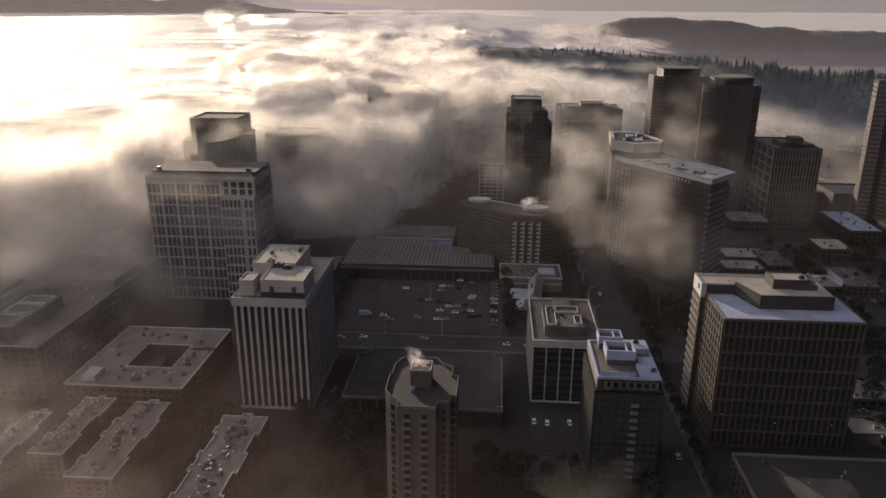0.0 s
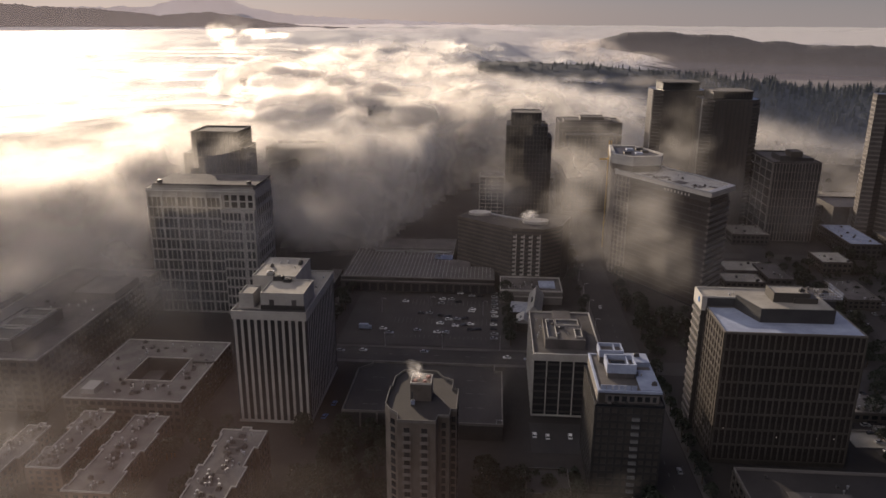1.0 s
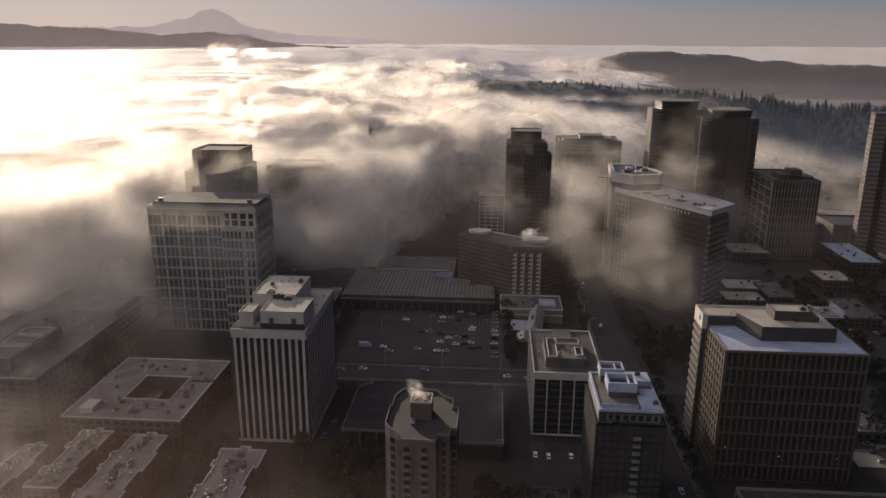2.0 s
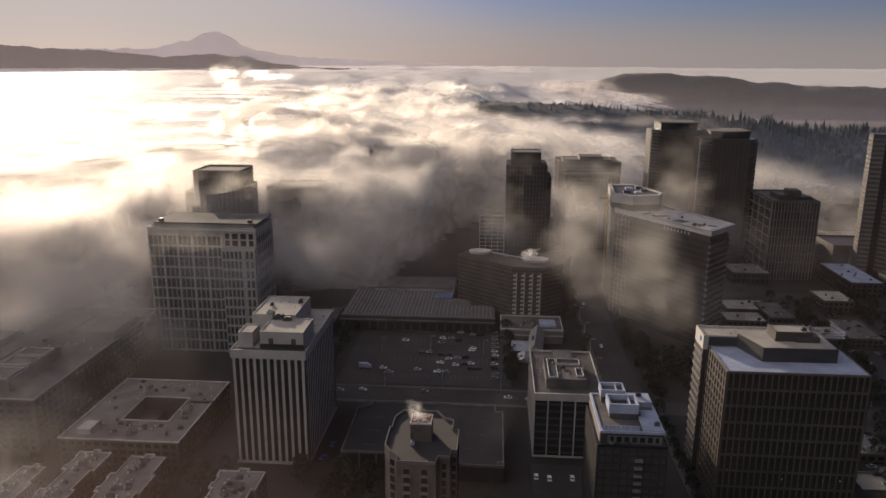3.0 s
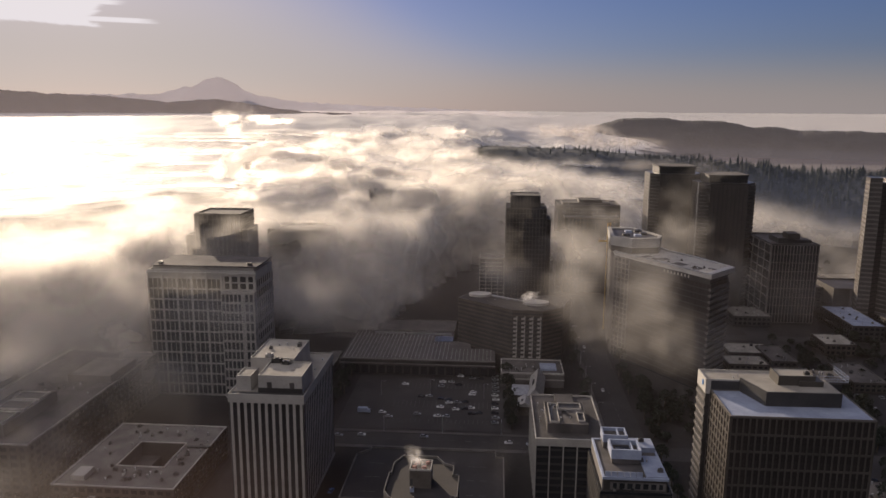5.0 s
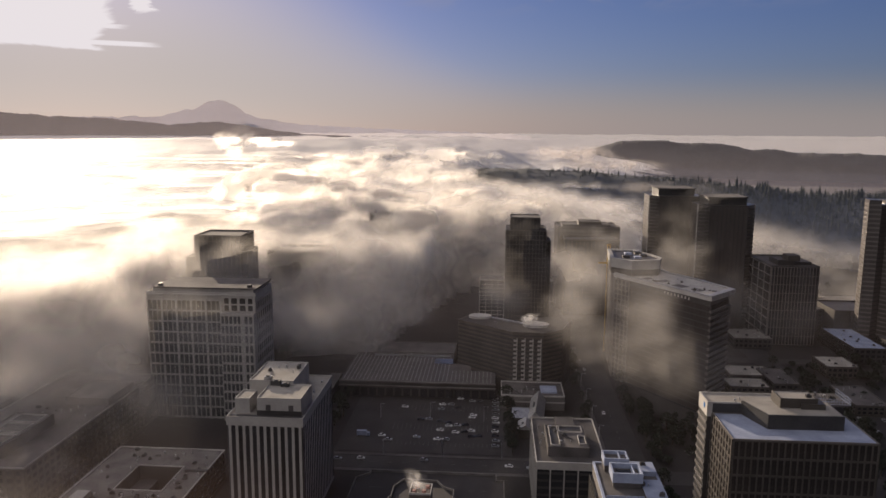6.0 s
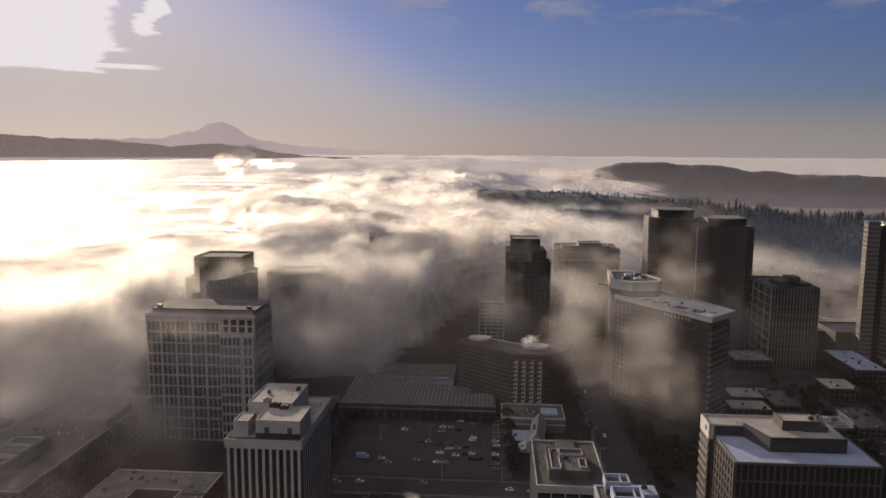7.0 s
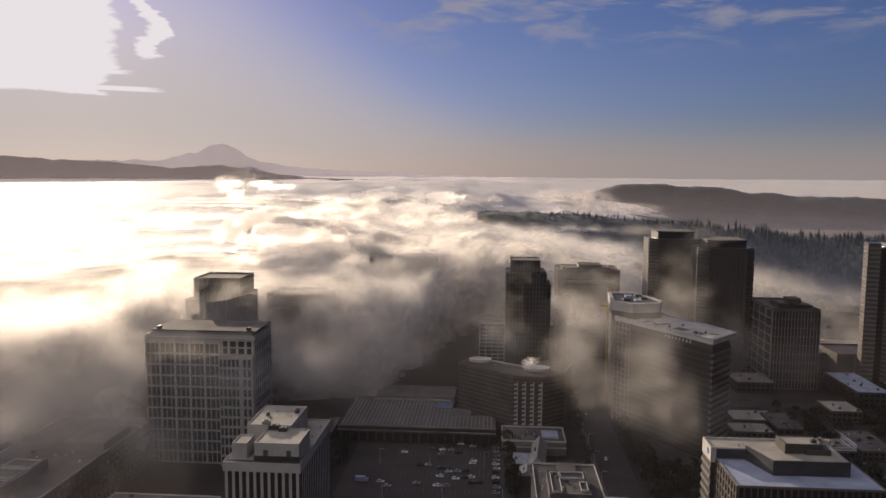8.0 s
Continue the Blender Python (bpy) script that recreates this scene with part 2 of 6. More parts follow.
def box_part(name, parent, material, x0, x1, y0, y1, z0, z1, label="", soft=0.0):
    bm = bmesh.new()
    bmesh_box(bm, x0, x1, y0, y1, z0, z1)
    return part(name, bm, material, parent, label, soft)


def parapet(parent, x0, x1, y0, y1, z, high, thick, material, name="parapet", label=""):
    """A low wall round a roof, mitred into one ring."""
    bm = bmesh.new()
    rings = []
    for inset, h in ((0, z), (0, z + high), (thick, z + high), (thick, z)):
        rings.append([bm.verts.new(p) for p in ((x0 + inset, y0 + inset, h), (x1 - inset, y0 + inset, h), (x1 - inset, y1 - inset, h), (x0 + inset, y1 - inset, h))])
    for a, b in zip(rings, rings[1:] + rings[:1]):
        for i in range(4):
            j = (i + 1) % 4
            bm.faces.new((a[i], a[j], b[j], b[i]))
    return part(name, bm, material, parent, label)


def facade(parent, ax, ay, bx, by, z0, z1, cols, rows, material, glass, pier=0.3, band=0.3, proud=0.35, sub=0, ends=None, joined=False):
    """A wall from (ax, ay) to (bx, by), seen with a on its left: a grid of piers and bands, proud of the body, and a pane in each opening."""
    w, h = math.hypot(bx - ax, by - ay), z1 - z0
    ang = math.atan2(by - ay, bx - ax)
    base = Matrix.Translation((ax, ay, z0)) @ Matrix.Rotation(ang, 4, "Z")
    bm = bmesh.new()
    cw, rh = w / cols, h / rows
    pw, bh = cw * pier, rh * band
    e = pw if ends is None else ends
    for i in range(cols + 1):
        half = pw / 2
        x0, x1 = max(0, i * cw - half), min(w, i * cw + half)
        if i in (0, cols):
            x0, x1 = (0, e) if i == 0 else (w - e, w)
        bmesh_box(bm, x0, x1, -proud, 0.0, 0, h)
    for j in range(rows + 1):
        half = bh / 2
        a, b = max(0, j * rh - half), min(h, j * rh + half)
        bmesh_box(bm, 0, w, -proud * 0.8, 0.0, a, b)
    grid = part("wall_grid", bm, material, parent)
    grid.matrix_basis = base
    bm = bmesh.new()
    bmesh_box(bm, pw / 2 - cw / 2, cw / 2 - pw / 2, -0.12, 0.02, bh / 2 - rh / 2, rh / 2 - bh / 2)
    if sub:
        for k in range(1, sub + 1):
            x = -cw / 2 + pw / 2 + (cw - pw) * k / (sub + 1)
            bmesh_box(bm, x - 0.05, x + 0.05, -0.2, -0.1, bh / 2 - rh / 2, rh / 2 - bh / 2)
    if joined:
        bm.free()
        bm = bmesh.new()
        for j in range(rows):
            for i in range(cols):
                bmesh_box(bm, i * cw + pw / 2, (i + 1) * cw - pw / 2, -0.12, 0.02, j * rh + bh / 2, (j + 1) * rh - bh / 2)
        far = part("window_rows", bm, glass, parent)
        far.matrix_basis = base
        tagged(far, kind="stuff")
        return
    me = mesh_of("pane", bm, glass)
    for j in range(rows):
        for i in range(cols):
            ob = new("pane", me)
            ob.parent = parent
            ob.matrix_basis = base @ Matrix.Translation(((i + 0.5) * cw, 0, (j + 0.5) * rh))


# ---------------- ground, streets ----------------
def ground_sheet():
    bm = bmesh.new()
    rings = [0, 300, 700, 1200, 2200, 4900]
    last = None
    for r in rings:
        ring = [bm.verts.new((r * math.cos(a), r * math.sin(a), 0)) for a in np.linspace(0, 2 * math.pi, 48, endpoint=False)] if r else [bm.verts.new((0, 0, 0))]
        if last:
            for i in range(48):
                j = (i + 1) % 48
                bm.faces.new((last[0], ring[i], ring[j]) if len(last) == 1 else (last[i], ring[i], ring[j], last[j]))
        last = ring
    return tagged(new("ground", mesh_of("ground", bm, GROUND)), "dark winter town ground of soil, hedges and paving", "ground", kind="structure")


ground_sheet()


def slab(name, x0, x1, y0, y1, z, material, label, category, thick=0.3):
    bm = bmesh.new()
    bmesh_box(bm, x0, x1, y0, y1, z - thick, z)
    return tagged(new(name, mesh_of(name, bm, material)), label, category, kind="structure")


# ---------------- streets, car park, kerbs ----------------
slab("road", 68, 88, 60, 1150, 0.02, ASPHALT, "dark asphalt avenue running between the office towers", "road")
slab("road", -700, 67.5, 379, 394, 0.02, ASPHALT, "dark asphalt cross street beside the car park", "road")
slab("road", 88.5, 700, 372, 388, 0.02, ASPHALT, "dark asphalt cross street between office blocks", "road")
slab("road", -140, -123, 60, 378.5, 0.02, ASPHALT, "dark asphalt side street beside the striped tower", "road")
slab("road", 190, 212, 60, 371.5, 0.02, ASPHALT, "dark asphalt street lined with parked cars", "road")
slab("road", 212, 232, 388.5, 900, 0.02, ASPHALT, "dark asphalt street leading to the far towers", "road")
slab("road", 88.5, 700, 590, 604, 0.025, ASPHALT, "dark asphalt cross street among low shops", "road")
slab("car_park", -92, 12, 400, 506, 0.06, ASPHALT, "dark asphalt car park with painted bays", "car park")
slab("car_park", 20, 62, 290, 316, 0.06, ASPHALT, "small dark asphalt car park behind an office block", "car park")
slab("car_park", 176, 189, 300, 365, 0.06, ASPHALT, "narrow dark asphalt car park crowded with cars", "car park")
slab("car_park", 236, 300, 400, 540, 0.06, ASPHALT, "wide dark asphalt car park beside low shops", "car park")
slab("pavement", -140, 67, 394.5, 397.5, 0.16, PAVING, "dark damp pavement along the cross street", "pavement")
slab("pavement", -140, 67, 374.5, 378, 0.16, PAVING, "dark damp pavement along the cross street", "pavement")
slab("pavement", 64, 67.5, 200, 374, 0.16, PAVING, "dark damp pavement along the avenue", "pavement")
slab("pavement", 64, 67.5, 398, 620, 0.16, PAVING, "dark damp pavement along the avenue", "pavement")
slab("pavement", 88.5, 92, 230, 371, 0.16, PAVING, "dark damp pavement along the avenue", "pavement")


def markings(name, rects, z, label):
    bm = bmesh.new()
    for x0, x1, y0, y1 in rects:
        bmesh_box(bm, x0, x1, y0, y1, z, z + 0.012)
    return tagged(new(name, mesh_of(name, bm, PAINT)), label, "road marking", kind="structure")


bays = [(x, x + 0.15, v, v + 5) for v in (496, 470, 465, 438, 433, 410) for x in np.arange(-62, 2, 2.7)]
markings("bay_lines", bays, 0.064, "thin white painted lines of parking bays")
markings("lane_lines", [(77.9, 78.1, v, v + 3) for v in range(150, 700, 9)] + [(u, u + 3, 386.4, 386.6) for u in range(-140, 60, 9)], 0.026, "dashed white lane lines on the asphalt")
markings("zebra_crossing", [(69 + 1.4 * i, 69.7 + 1.4 * i, 395.5, 398.5) for i in range(13)] + [(69 + 1.4 * i, 69.7 + 1.4 * i, 371.5, 374.5) for i in range(13)], 0.026, "white striped crossings over the avenue")


# ---------------- roof equipment ----------------
def roof_unit(x, y, z, w, d, h, material=METAL):
    """An air handling unit: a casing on a curb, with a fan ring and a duct elbow."""
    t = thing("rooftop_unit", x, y, z, label="galvanised metal ventilation unit standing on a flat roof", category="ventilation unit", group="rooftop units")
    box_part("curb", t, GREYROOF, -w / 2 - 0.1, w / 2 + 0.1, -d / 2 - 0.1, d / 2 + 0.1, 0, 0.25)
    box_part("casing", t, material, -w / 2, w / 2, -d / 2, d / 2, 0.25, h, soft=0.06)
    bm = bmesh.new()
    bmesh.ops.create_cone(bm, segments=12, cap_ends=True, radius1=min(w, d) * 0.36, radius2=min(w, d) * 0.33, depth=0.4, matrix=Matrix.Translation((0, 0, h + 0.2)))
    part("fan_ring", bm, DARK, t, "dark fan opening")
    return t


def roof_pipe(x, y, z, r, h):
    t = thing("vent_pipe", x, y, z, label="short metal vent pipe with a cowl on a roof", category="vent pipe", group="vent pipes")
    for name, r1, z0, z1 in (("pipe", r, 0, h), ("cowl", r * 1.7, h, h + 0.35)):
        bm = bmesh.new()
        bmesh.ops.create_cone(bm, segments=10, cap_ends=True, radius1=r1, radius2=r1 * 0.85, depth=z1 - z0, matrix=Matrix.Translation((0, 0, (z0 + z1) / 2)))
        part(name, bm, METAL, t)
    return t


def clutter(x0, x1, y0, y1, z, units, pipes, seed):
    rng = random.Random(seed)
    for _ in range(units):
        roof_unit(rng.uniform(x0, x1), rng.uniform(y0, y1), z, rng.uniform(0.9, 2.3), rng.uniform(0.9, 1.9), rng.uniform(0.7, 1.4), rng.choice((GREYROOF, FELT, DARK)))
    for _ in range(pipes):
        roof_pipe(rng.uniform(x0, x1), rng.uniform(y0, y1), z, rng.uniform(0.2, 0.4), rng.uniform(0.6, 1.4))


def penthouse(parent, x0, x1, y0, y1, z0, z1, wall, roof, rim=0.5, name="penthouse", label=""):
    p = box_part(name, parent, wall, x0, x1, y0, y1, z0, z1, label)
    box_part("penthouse_roof", p, roof, x0 + 0.4, x1 - 0.4, y0 + 0.4, y1 - 0.4, z1, z1 + 0.1)
    parapet(p, x0, x1, y0, y1, z1, rim, 0.35, wall, "coping")
    return p


# ---------------- office tower with white stripes ----------------
def striped_tower(x, y, w, d, h):
    t = thing("striped_office_tower", x, y, label="striped office tower of white piers and dark window strips", category="office tower")
    body = box_part("body", t, GLASS, 0.6, w - 0.6, 0.6, d - 0.6, 0, h - 1.2)
    crown = box_part("crown", t, PALE, 0, w, 0, d, h - 4.2, h - 0.9, "pale concrete band under the roof edge")
    box_part("base_band", t, PALE, 0.05, w - 0.05, 0.05, d - 0.05, 0, 1.4)
    box_part("roof", t, TANROOF, 0.5, w - 0.5, 0.5, d - 0.5, h - 0.9, h - 0.75)
    # roof shade behind the front parapet, laid on as a dark strip
    box_part("gutter", t, DARK, 0.9, w - 0.9, 0.9, 4.2, h - 0.75, h - 0.6, "dark strip standing for shade along the front of the roof")
    parapet(t, 0, w, 0, d, h - 0.9, 0.9, 0.5, PALE)
    n, m = 10, 17
    bm = bmesh.new()
    bmesh_box(bm, -0.62, 0.62, -0.42, 0.35, 1.4, h - 4.2)
    pier = mesh_of("pier", bm, PALE)
    bm = bmesh.new()
    bmesh_box(bm, -1.15, 1.15, -0.1, 0.05, 1.4, h - 4.2)
    for k in range(13):
        z = 1.6 + k * (h - 6) / 13
        bmesh_box(bm, -1.15, 1.15, -0.16, -0.08, z, z + 1.0)
    strip = mesh_of("window_strip", bm, GLASS)
    for side, (count, length, make) in enumerate(((n, w, lambda s: pose(s, 0.6, 0)), (m, d, lambda s: pose(w - 0.6, s, 0, 0, 0, 90)),
                                                  (m, d, lambda s: pose(0.6, d - s, 0, 0, 0, -90)), (n, w, lambda s: pose(w - s, d - 0.6, 0, 0, 0, 180)))):
        pitch = (length - 3.0) / count
        for i in range(count + 1):
            ob = part("pier", pier, PALE, t)
            ob.matrix_basis = make(1.5 + i * pitch) @ Matrix.Diagonal((1.0 if side in (0, 3) else 1.3, 1.0 if side in (0, 3) else 0.45, 1, 1))
            if i < count:
                part("window_strip", strip, GLASS, t).matrix_basis = make(1.5 + (i + 0.5) * pitch)
    for cx, cy in ((0.7, 0.7), (w - 0.7, 0.7), (w - 0.7, d - 0.7), (0.7, d - 0.7)):
        bm = bmesh.new()
        bmesh_prism(bm, [(cx + 0.6 * math.cos(a), cy + 0.6 * math.sin(a)) for a in np.linspace(0, 2 * math.pi, 8, endpoint=False)], 0, h - 4.2)
        part("corner_column", bm, DARK, t, "dark recessed corner")
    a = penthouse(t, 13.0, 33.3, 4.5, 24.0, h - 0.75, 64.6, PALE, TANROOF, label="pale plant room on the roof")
    # dark band standing in for the shade at the plant room's foot
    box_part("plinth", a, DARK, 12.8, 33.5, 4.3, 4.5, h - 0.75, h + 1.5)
    for u in (17.0, 27.5):
        box_part("louvre", a, GREYROOF, u, u + 2.2, 4.38, 4.5, h, h + 4.2)
    penthouse(t, 3.0, 24.5, 24.0, 53.0, h - 0.75, 66.0, PALE, TANROOF, label="larger pale plant room on the roof")
    penthouse(t, 2.2, 9.0, 6.0, 17.5, h - 0.75, 63.5, PALE, TANROOF, name="stair_head")
    return t


striped_tower(-119.3, 305.9, 35.2, 59.5, 57.6)
roof_unit(-103, 329, 64.8, 4.5, 3.0, 2.2, DARK)
roof_unit(-98, 327, 64.8, 3.6, 2.6, 1.6, DARK)
roof_unit(-108, 333, 66.1, 3.2, 3.2, 1.5)
roof_unit(-97.5, 350, 66.1, 1.6, 3.0, 1.7, DARK)
clutter(-115, -97, 336, 352, 66.1, 1, 4, 3)
clutter(-93, -86, 335, 360, 56.9, 0, 5, 4)


# ---------------- dark office block with stepped white roofs ----------------
def stepped_office(x, y):
    t = thing("stepped_office_block", x, y, label="dark office block with gridded windows and white stepped roofs", category="office block")
    w, d, h = 57.2, 28.6, 62.0
    box_part("front_wing", t, BRONZE, 0, w, 0, d, 0, h)
    box_part("front_roof", t, WHITE, 0.5, w - 0.5, 0.5, d, h, h + 0.15, "white membrane roof with the blue of shade in its colour")
    parapet(t, 0, w, 0, d, h, 0.5, 0.45, CONCRETE)
    facade(t, 0, 0, w, 0, 2, h, 22, 8, MULLION, UNLIT, 0.24, 0.13, 0.45, sub=1)
    facade(t, 0, d, 0, 0, 2, h, 8, 15, MULLION, UNLIT, 0.3, 0.26, 0.5)
    facade(t, w, 0, w, d, 2, h, 8, 8, BRONZE, GLASS, 0.22, 0.12, 0.5, joined=True)
    rear = box_part("rear_wing", t, DARK, -2.3, 56.0, d + 0.01, d + 13.0, 0, 66.6)
    box_part("rear_roof", rear, TANROOF, -1.9, 55.5, d + 0.4, d + 12.6, 66.6, 66.75, "pale roof of the taller wing")
    parapet(rear, -2.3, 56.0, d + 0.01, d + 13.0, 66.6, 0.7, 0.45, PALE, "coping")
    box_part("fascia", rear, PALE, -2.45, -0.2, d - 0.15, d, 60.5, 67.3, "pale band round the top of the taller wing")
    box_part("side_fascia", rear, PALE, -2.5, -2.3, d - 0.15, d + 13.1, 60.5, 67.3)
    bm = bmesh.new()
    bmesh.ops.create_cone(bm, segments=20, cap_ends=True, radius1=1.25, radius2=1.25, depth=0.25, matrix=Matrix.Translation((-2.6, d + 4, 64.4)) @ Matrix.Rotation(radians(90), 4, "Y") @ Matrix.Diagonal((1, 0.75, 1, 1)))
    part("badge", bm, surface("blue enamel", (0.02, 0.12, 0.35), (0.03, 0.2, 0.5), 0.4, bump=0), rear, "plain oval blue badge")
    bm = bmesh.new()
    bmesh_box(bm, -2.75, -2.3, d, d + 13.0, 0, 1.5)
    band = mesh_of("spandrel", bm, CONCRETE)
    for k in range(15):
        part("spandrel", band, CONCRETE, rear).matrix_basis = pose(0, 0, 1.5 + k * 3.95)
    bm = bmesh.new()
    bmesh_prism(bm, [(17.8, 12.0), (49.0, 12.6), (49.0, d), (12.0, d)], h + 0.15, 68.3)
    low = part("plant_room", bm, DARK, t, "dark louvred plant room")
    bm = bmesh.new()
    bmesh_prism(bm, [(18.4, 12.6), (48.4, 13.2), (48.4, d + 0.4), (12.8, d + 0.4)], 68.3, 68.45)
    part("plant_roof", bm, TANROOF, low)
    high = penthouse(t, 25.5, 41.0, 20.5, 31, 68.45, 72.3, BRONZE, TANROOF, name="lift_head")
    box_part("lift_step", high, BRONZE, 34.0, 44.0, 19.5, 30.5, 68.45, 70.8)
    # railed terrace at the corner
    box_part("terrace", t, GREYROOF, 44.0, 58.5, d - 0.5, d + 14.5, 66.9, 67.6)
    bm = bmesh.new()
    for i in range(13):
        bmesh_box(bm, 44.2 + i * 1.18, 44.3 + i * 1.18, d - 0.45, d - 0.35, 67.6, 70.4)
        bmesh_box(bm, 58.3, 58.4, d - 0.4 + i * 1.2, d - 0.3 + i * 1.2, 67.6, 70.4)
    for z in (67.7, 69.0, 70.3):
        bmesh_box(bm, 44.2, 58.4, d - 0.46, d - 0.34, z, z + 0.14)
        bmesh_box(bm, 58.28, 58.42, d - 0.46, d + 14.2, z, z + 0.14)
    part("railing", bm, WHITE, t, "white metal lattice railing")
    return t


office = stepped_office(97.6, 288.6)
LIT = bpy.data.materials.new("ceiling lights")
LIT.use_nodes = True
LIT.node_tree.nodes["Principled BSDF"].inputs["Emission Color"].default_value = (1.0, 0.86, 0.66, 1)
LIT.node_tree.nodes["Principled BSDF"].inputs["Emission Strength"].default_value = 0.8
for x, z in ((4, 17.5), (12, 17), (13, 14.2), (21, 17.3), (26, 17.2), (27, 14), (34, 17.4), (39, 17.1), (44, 14.1), (47, 17.2), (52, 17.3), (51, 14.2)):
    box_part("ceiling_light", office, LIT, x - 0.18, x + 0.18, -0.3, -0.22, z - 0.14, z + 0.14, "small warm light behind the window")
clutter(104, 116, 319, 328, 66.8, 0, 2, 7)
clutter(143, 154, 319, 329, 67.7, 4, 3, 8)
roof_unit(136, 312.5, 72.4, 2.2, 1.6, 1.2, DARK)


# ---------------- dark office block with white fins ----------------
def finned_office(x, y, w, d, h):
    t = thing("finned_office_block", x, y, label="dark glass office block with slim white fins, grey roof", category="office block")
    box_part("body", t, GLASS, 0.3, w - 0.3, 0.3, d - 0.3, 0, h - 0.5)
    box_part("roof", t, PAVING, 0.3, w - 0.3, 0.3, d - 0.3, h - 0.5, h - 0.3)
    box_part("fascia", t, PALE, 0, w, -0.2, 0.3, h - 3.2, h + 0.5, "pale band at the roof's edge")
    parapet(t, 0, w, 0.3, d, h - 0.3, 0.8, 0.5, PALE)
    box_part("base_band", t, PALE, 0, w, -0.1, 0.3, 0, 0.9)
    bm = bmesh.new()
    bmesh_box(bm, -0.3, 0.3, -0.5, 0.35, 0.9, h - 3.2)
    fin = mesh_of("fin", bm, PALE)
    bm = bmesh.new()
    bmesh_box(bm, 0, w / 5 - 0.6, -0.05, 0.0, 0, 1.2)
    span = mesh_of("spandrel", bm, DARK)
    for i in range(6):
        part("fin", fin, PALE, t).matrix_basis = pose(0.3 + i * (w - 0.6) / 5, 0.3, 0)
        if i < 5:
            for k in range(8):
                part("spandrel", span, DARK, t).matrix_basis = pose(0.6 + i * (w - 0.6) / 5, 0.3, 2 + k * 3.6)
    for i in range(10):
        part("fin", fin, PALE, t).matrix_basis = pose(0.3, 0.6 + i * (d - 1.2) / 9, 0, 0, 0, -90)
    pent = penthouse(t, 6.0, 25.5, 8.0, 35.0, h - 0.3, h + 4.0, GREYROOF, GREYROOF)
    for x0, x1, y0, y1 in ((7.5, 12.0, 10, 33), (21.0, 24.5, 12, 22), (12.5, 24.0, 26, 33.5)):
        parapet(pent, x0, x1, y0, y1, h + 4.1, 0.8, 0.3, PALE, "well_rim")
        box_part("well", pent, DARK, x0 + 0.3, x1 - 0.3, y0 + 0.3, y1 - 0.3, h + 4.1, h + 4.25)
    box_part("hatch", t, GREYROOF, 12.5, 22.0, 42.0, d - 0.9, h - 0.3, h + 1.2)
    return t


finned_office(20.9, 322.8, 32.7, 54.6, 33.0)
clutter(29, 44, 334, 354, 37.2, 2, 3, 11)
clutter(24, 28, 326, 372, 32.7, 0, 5, 12)


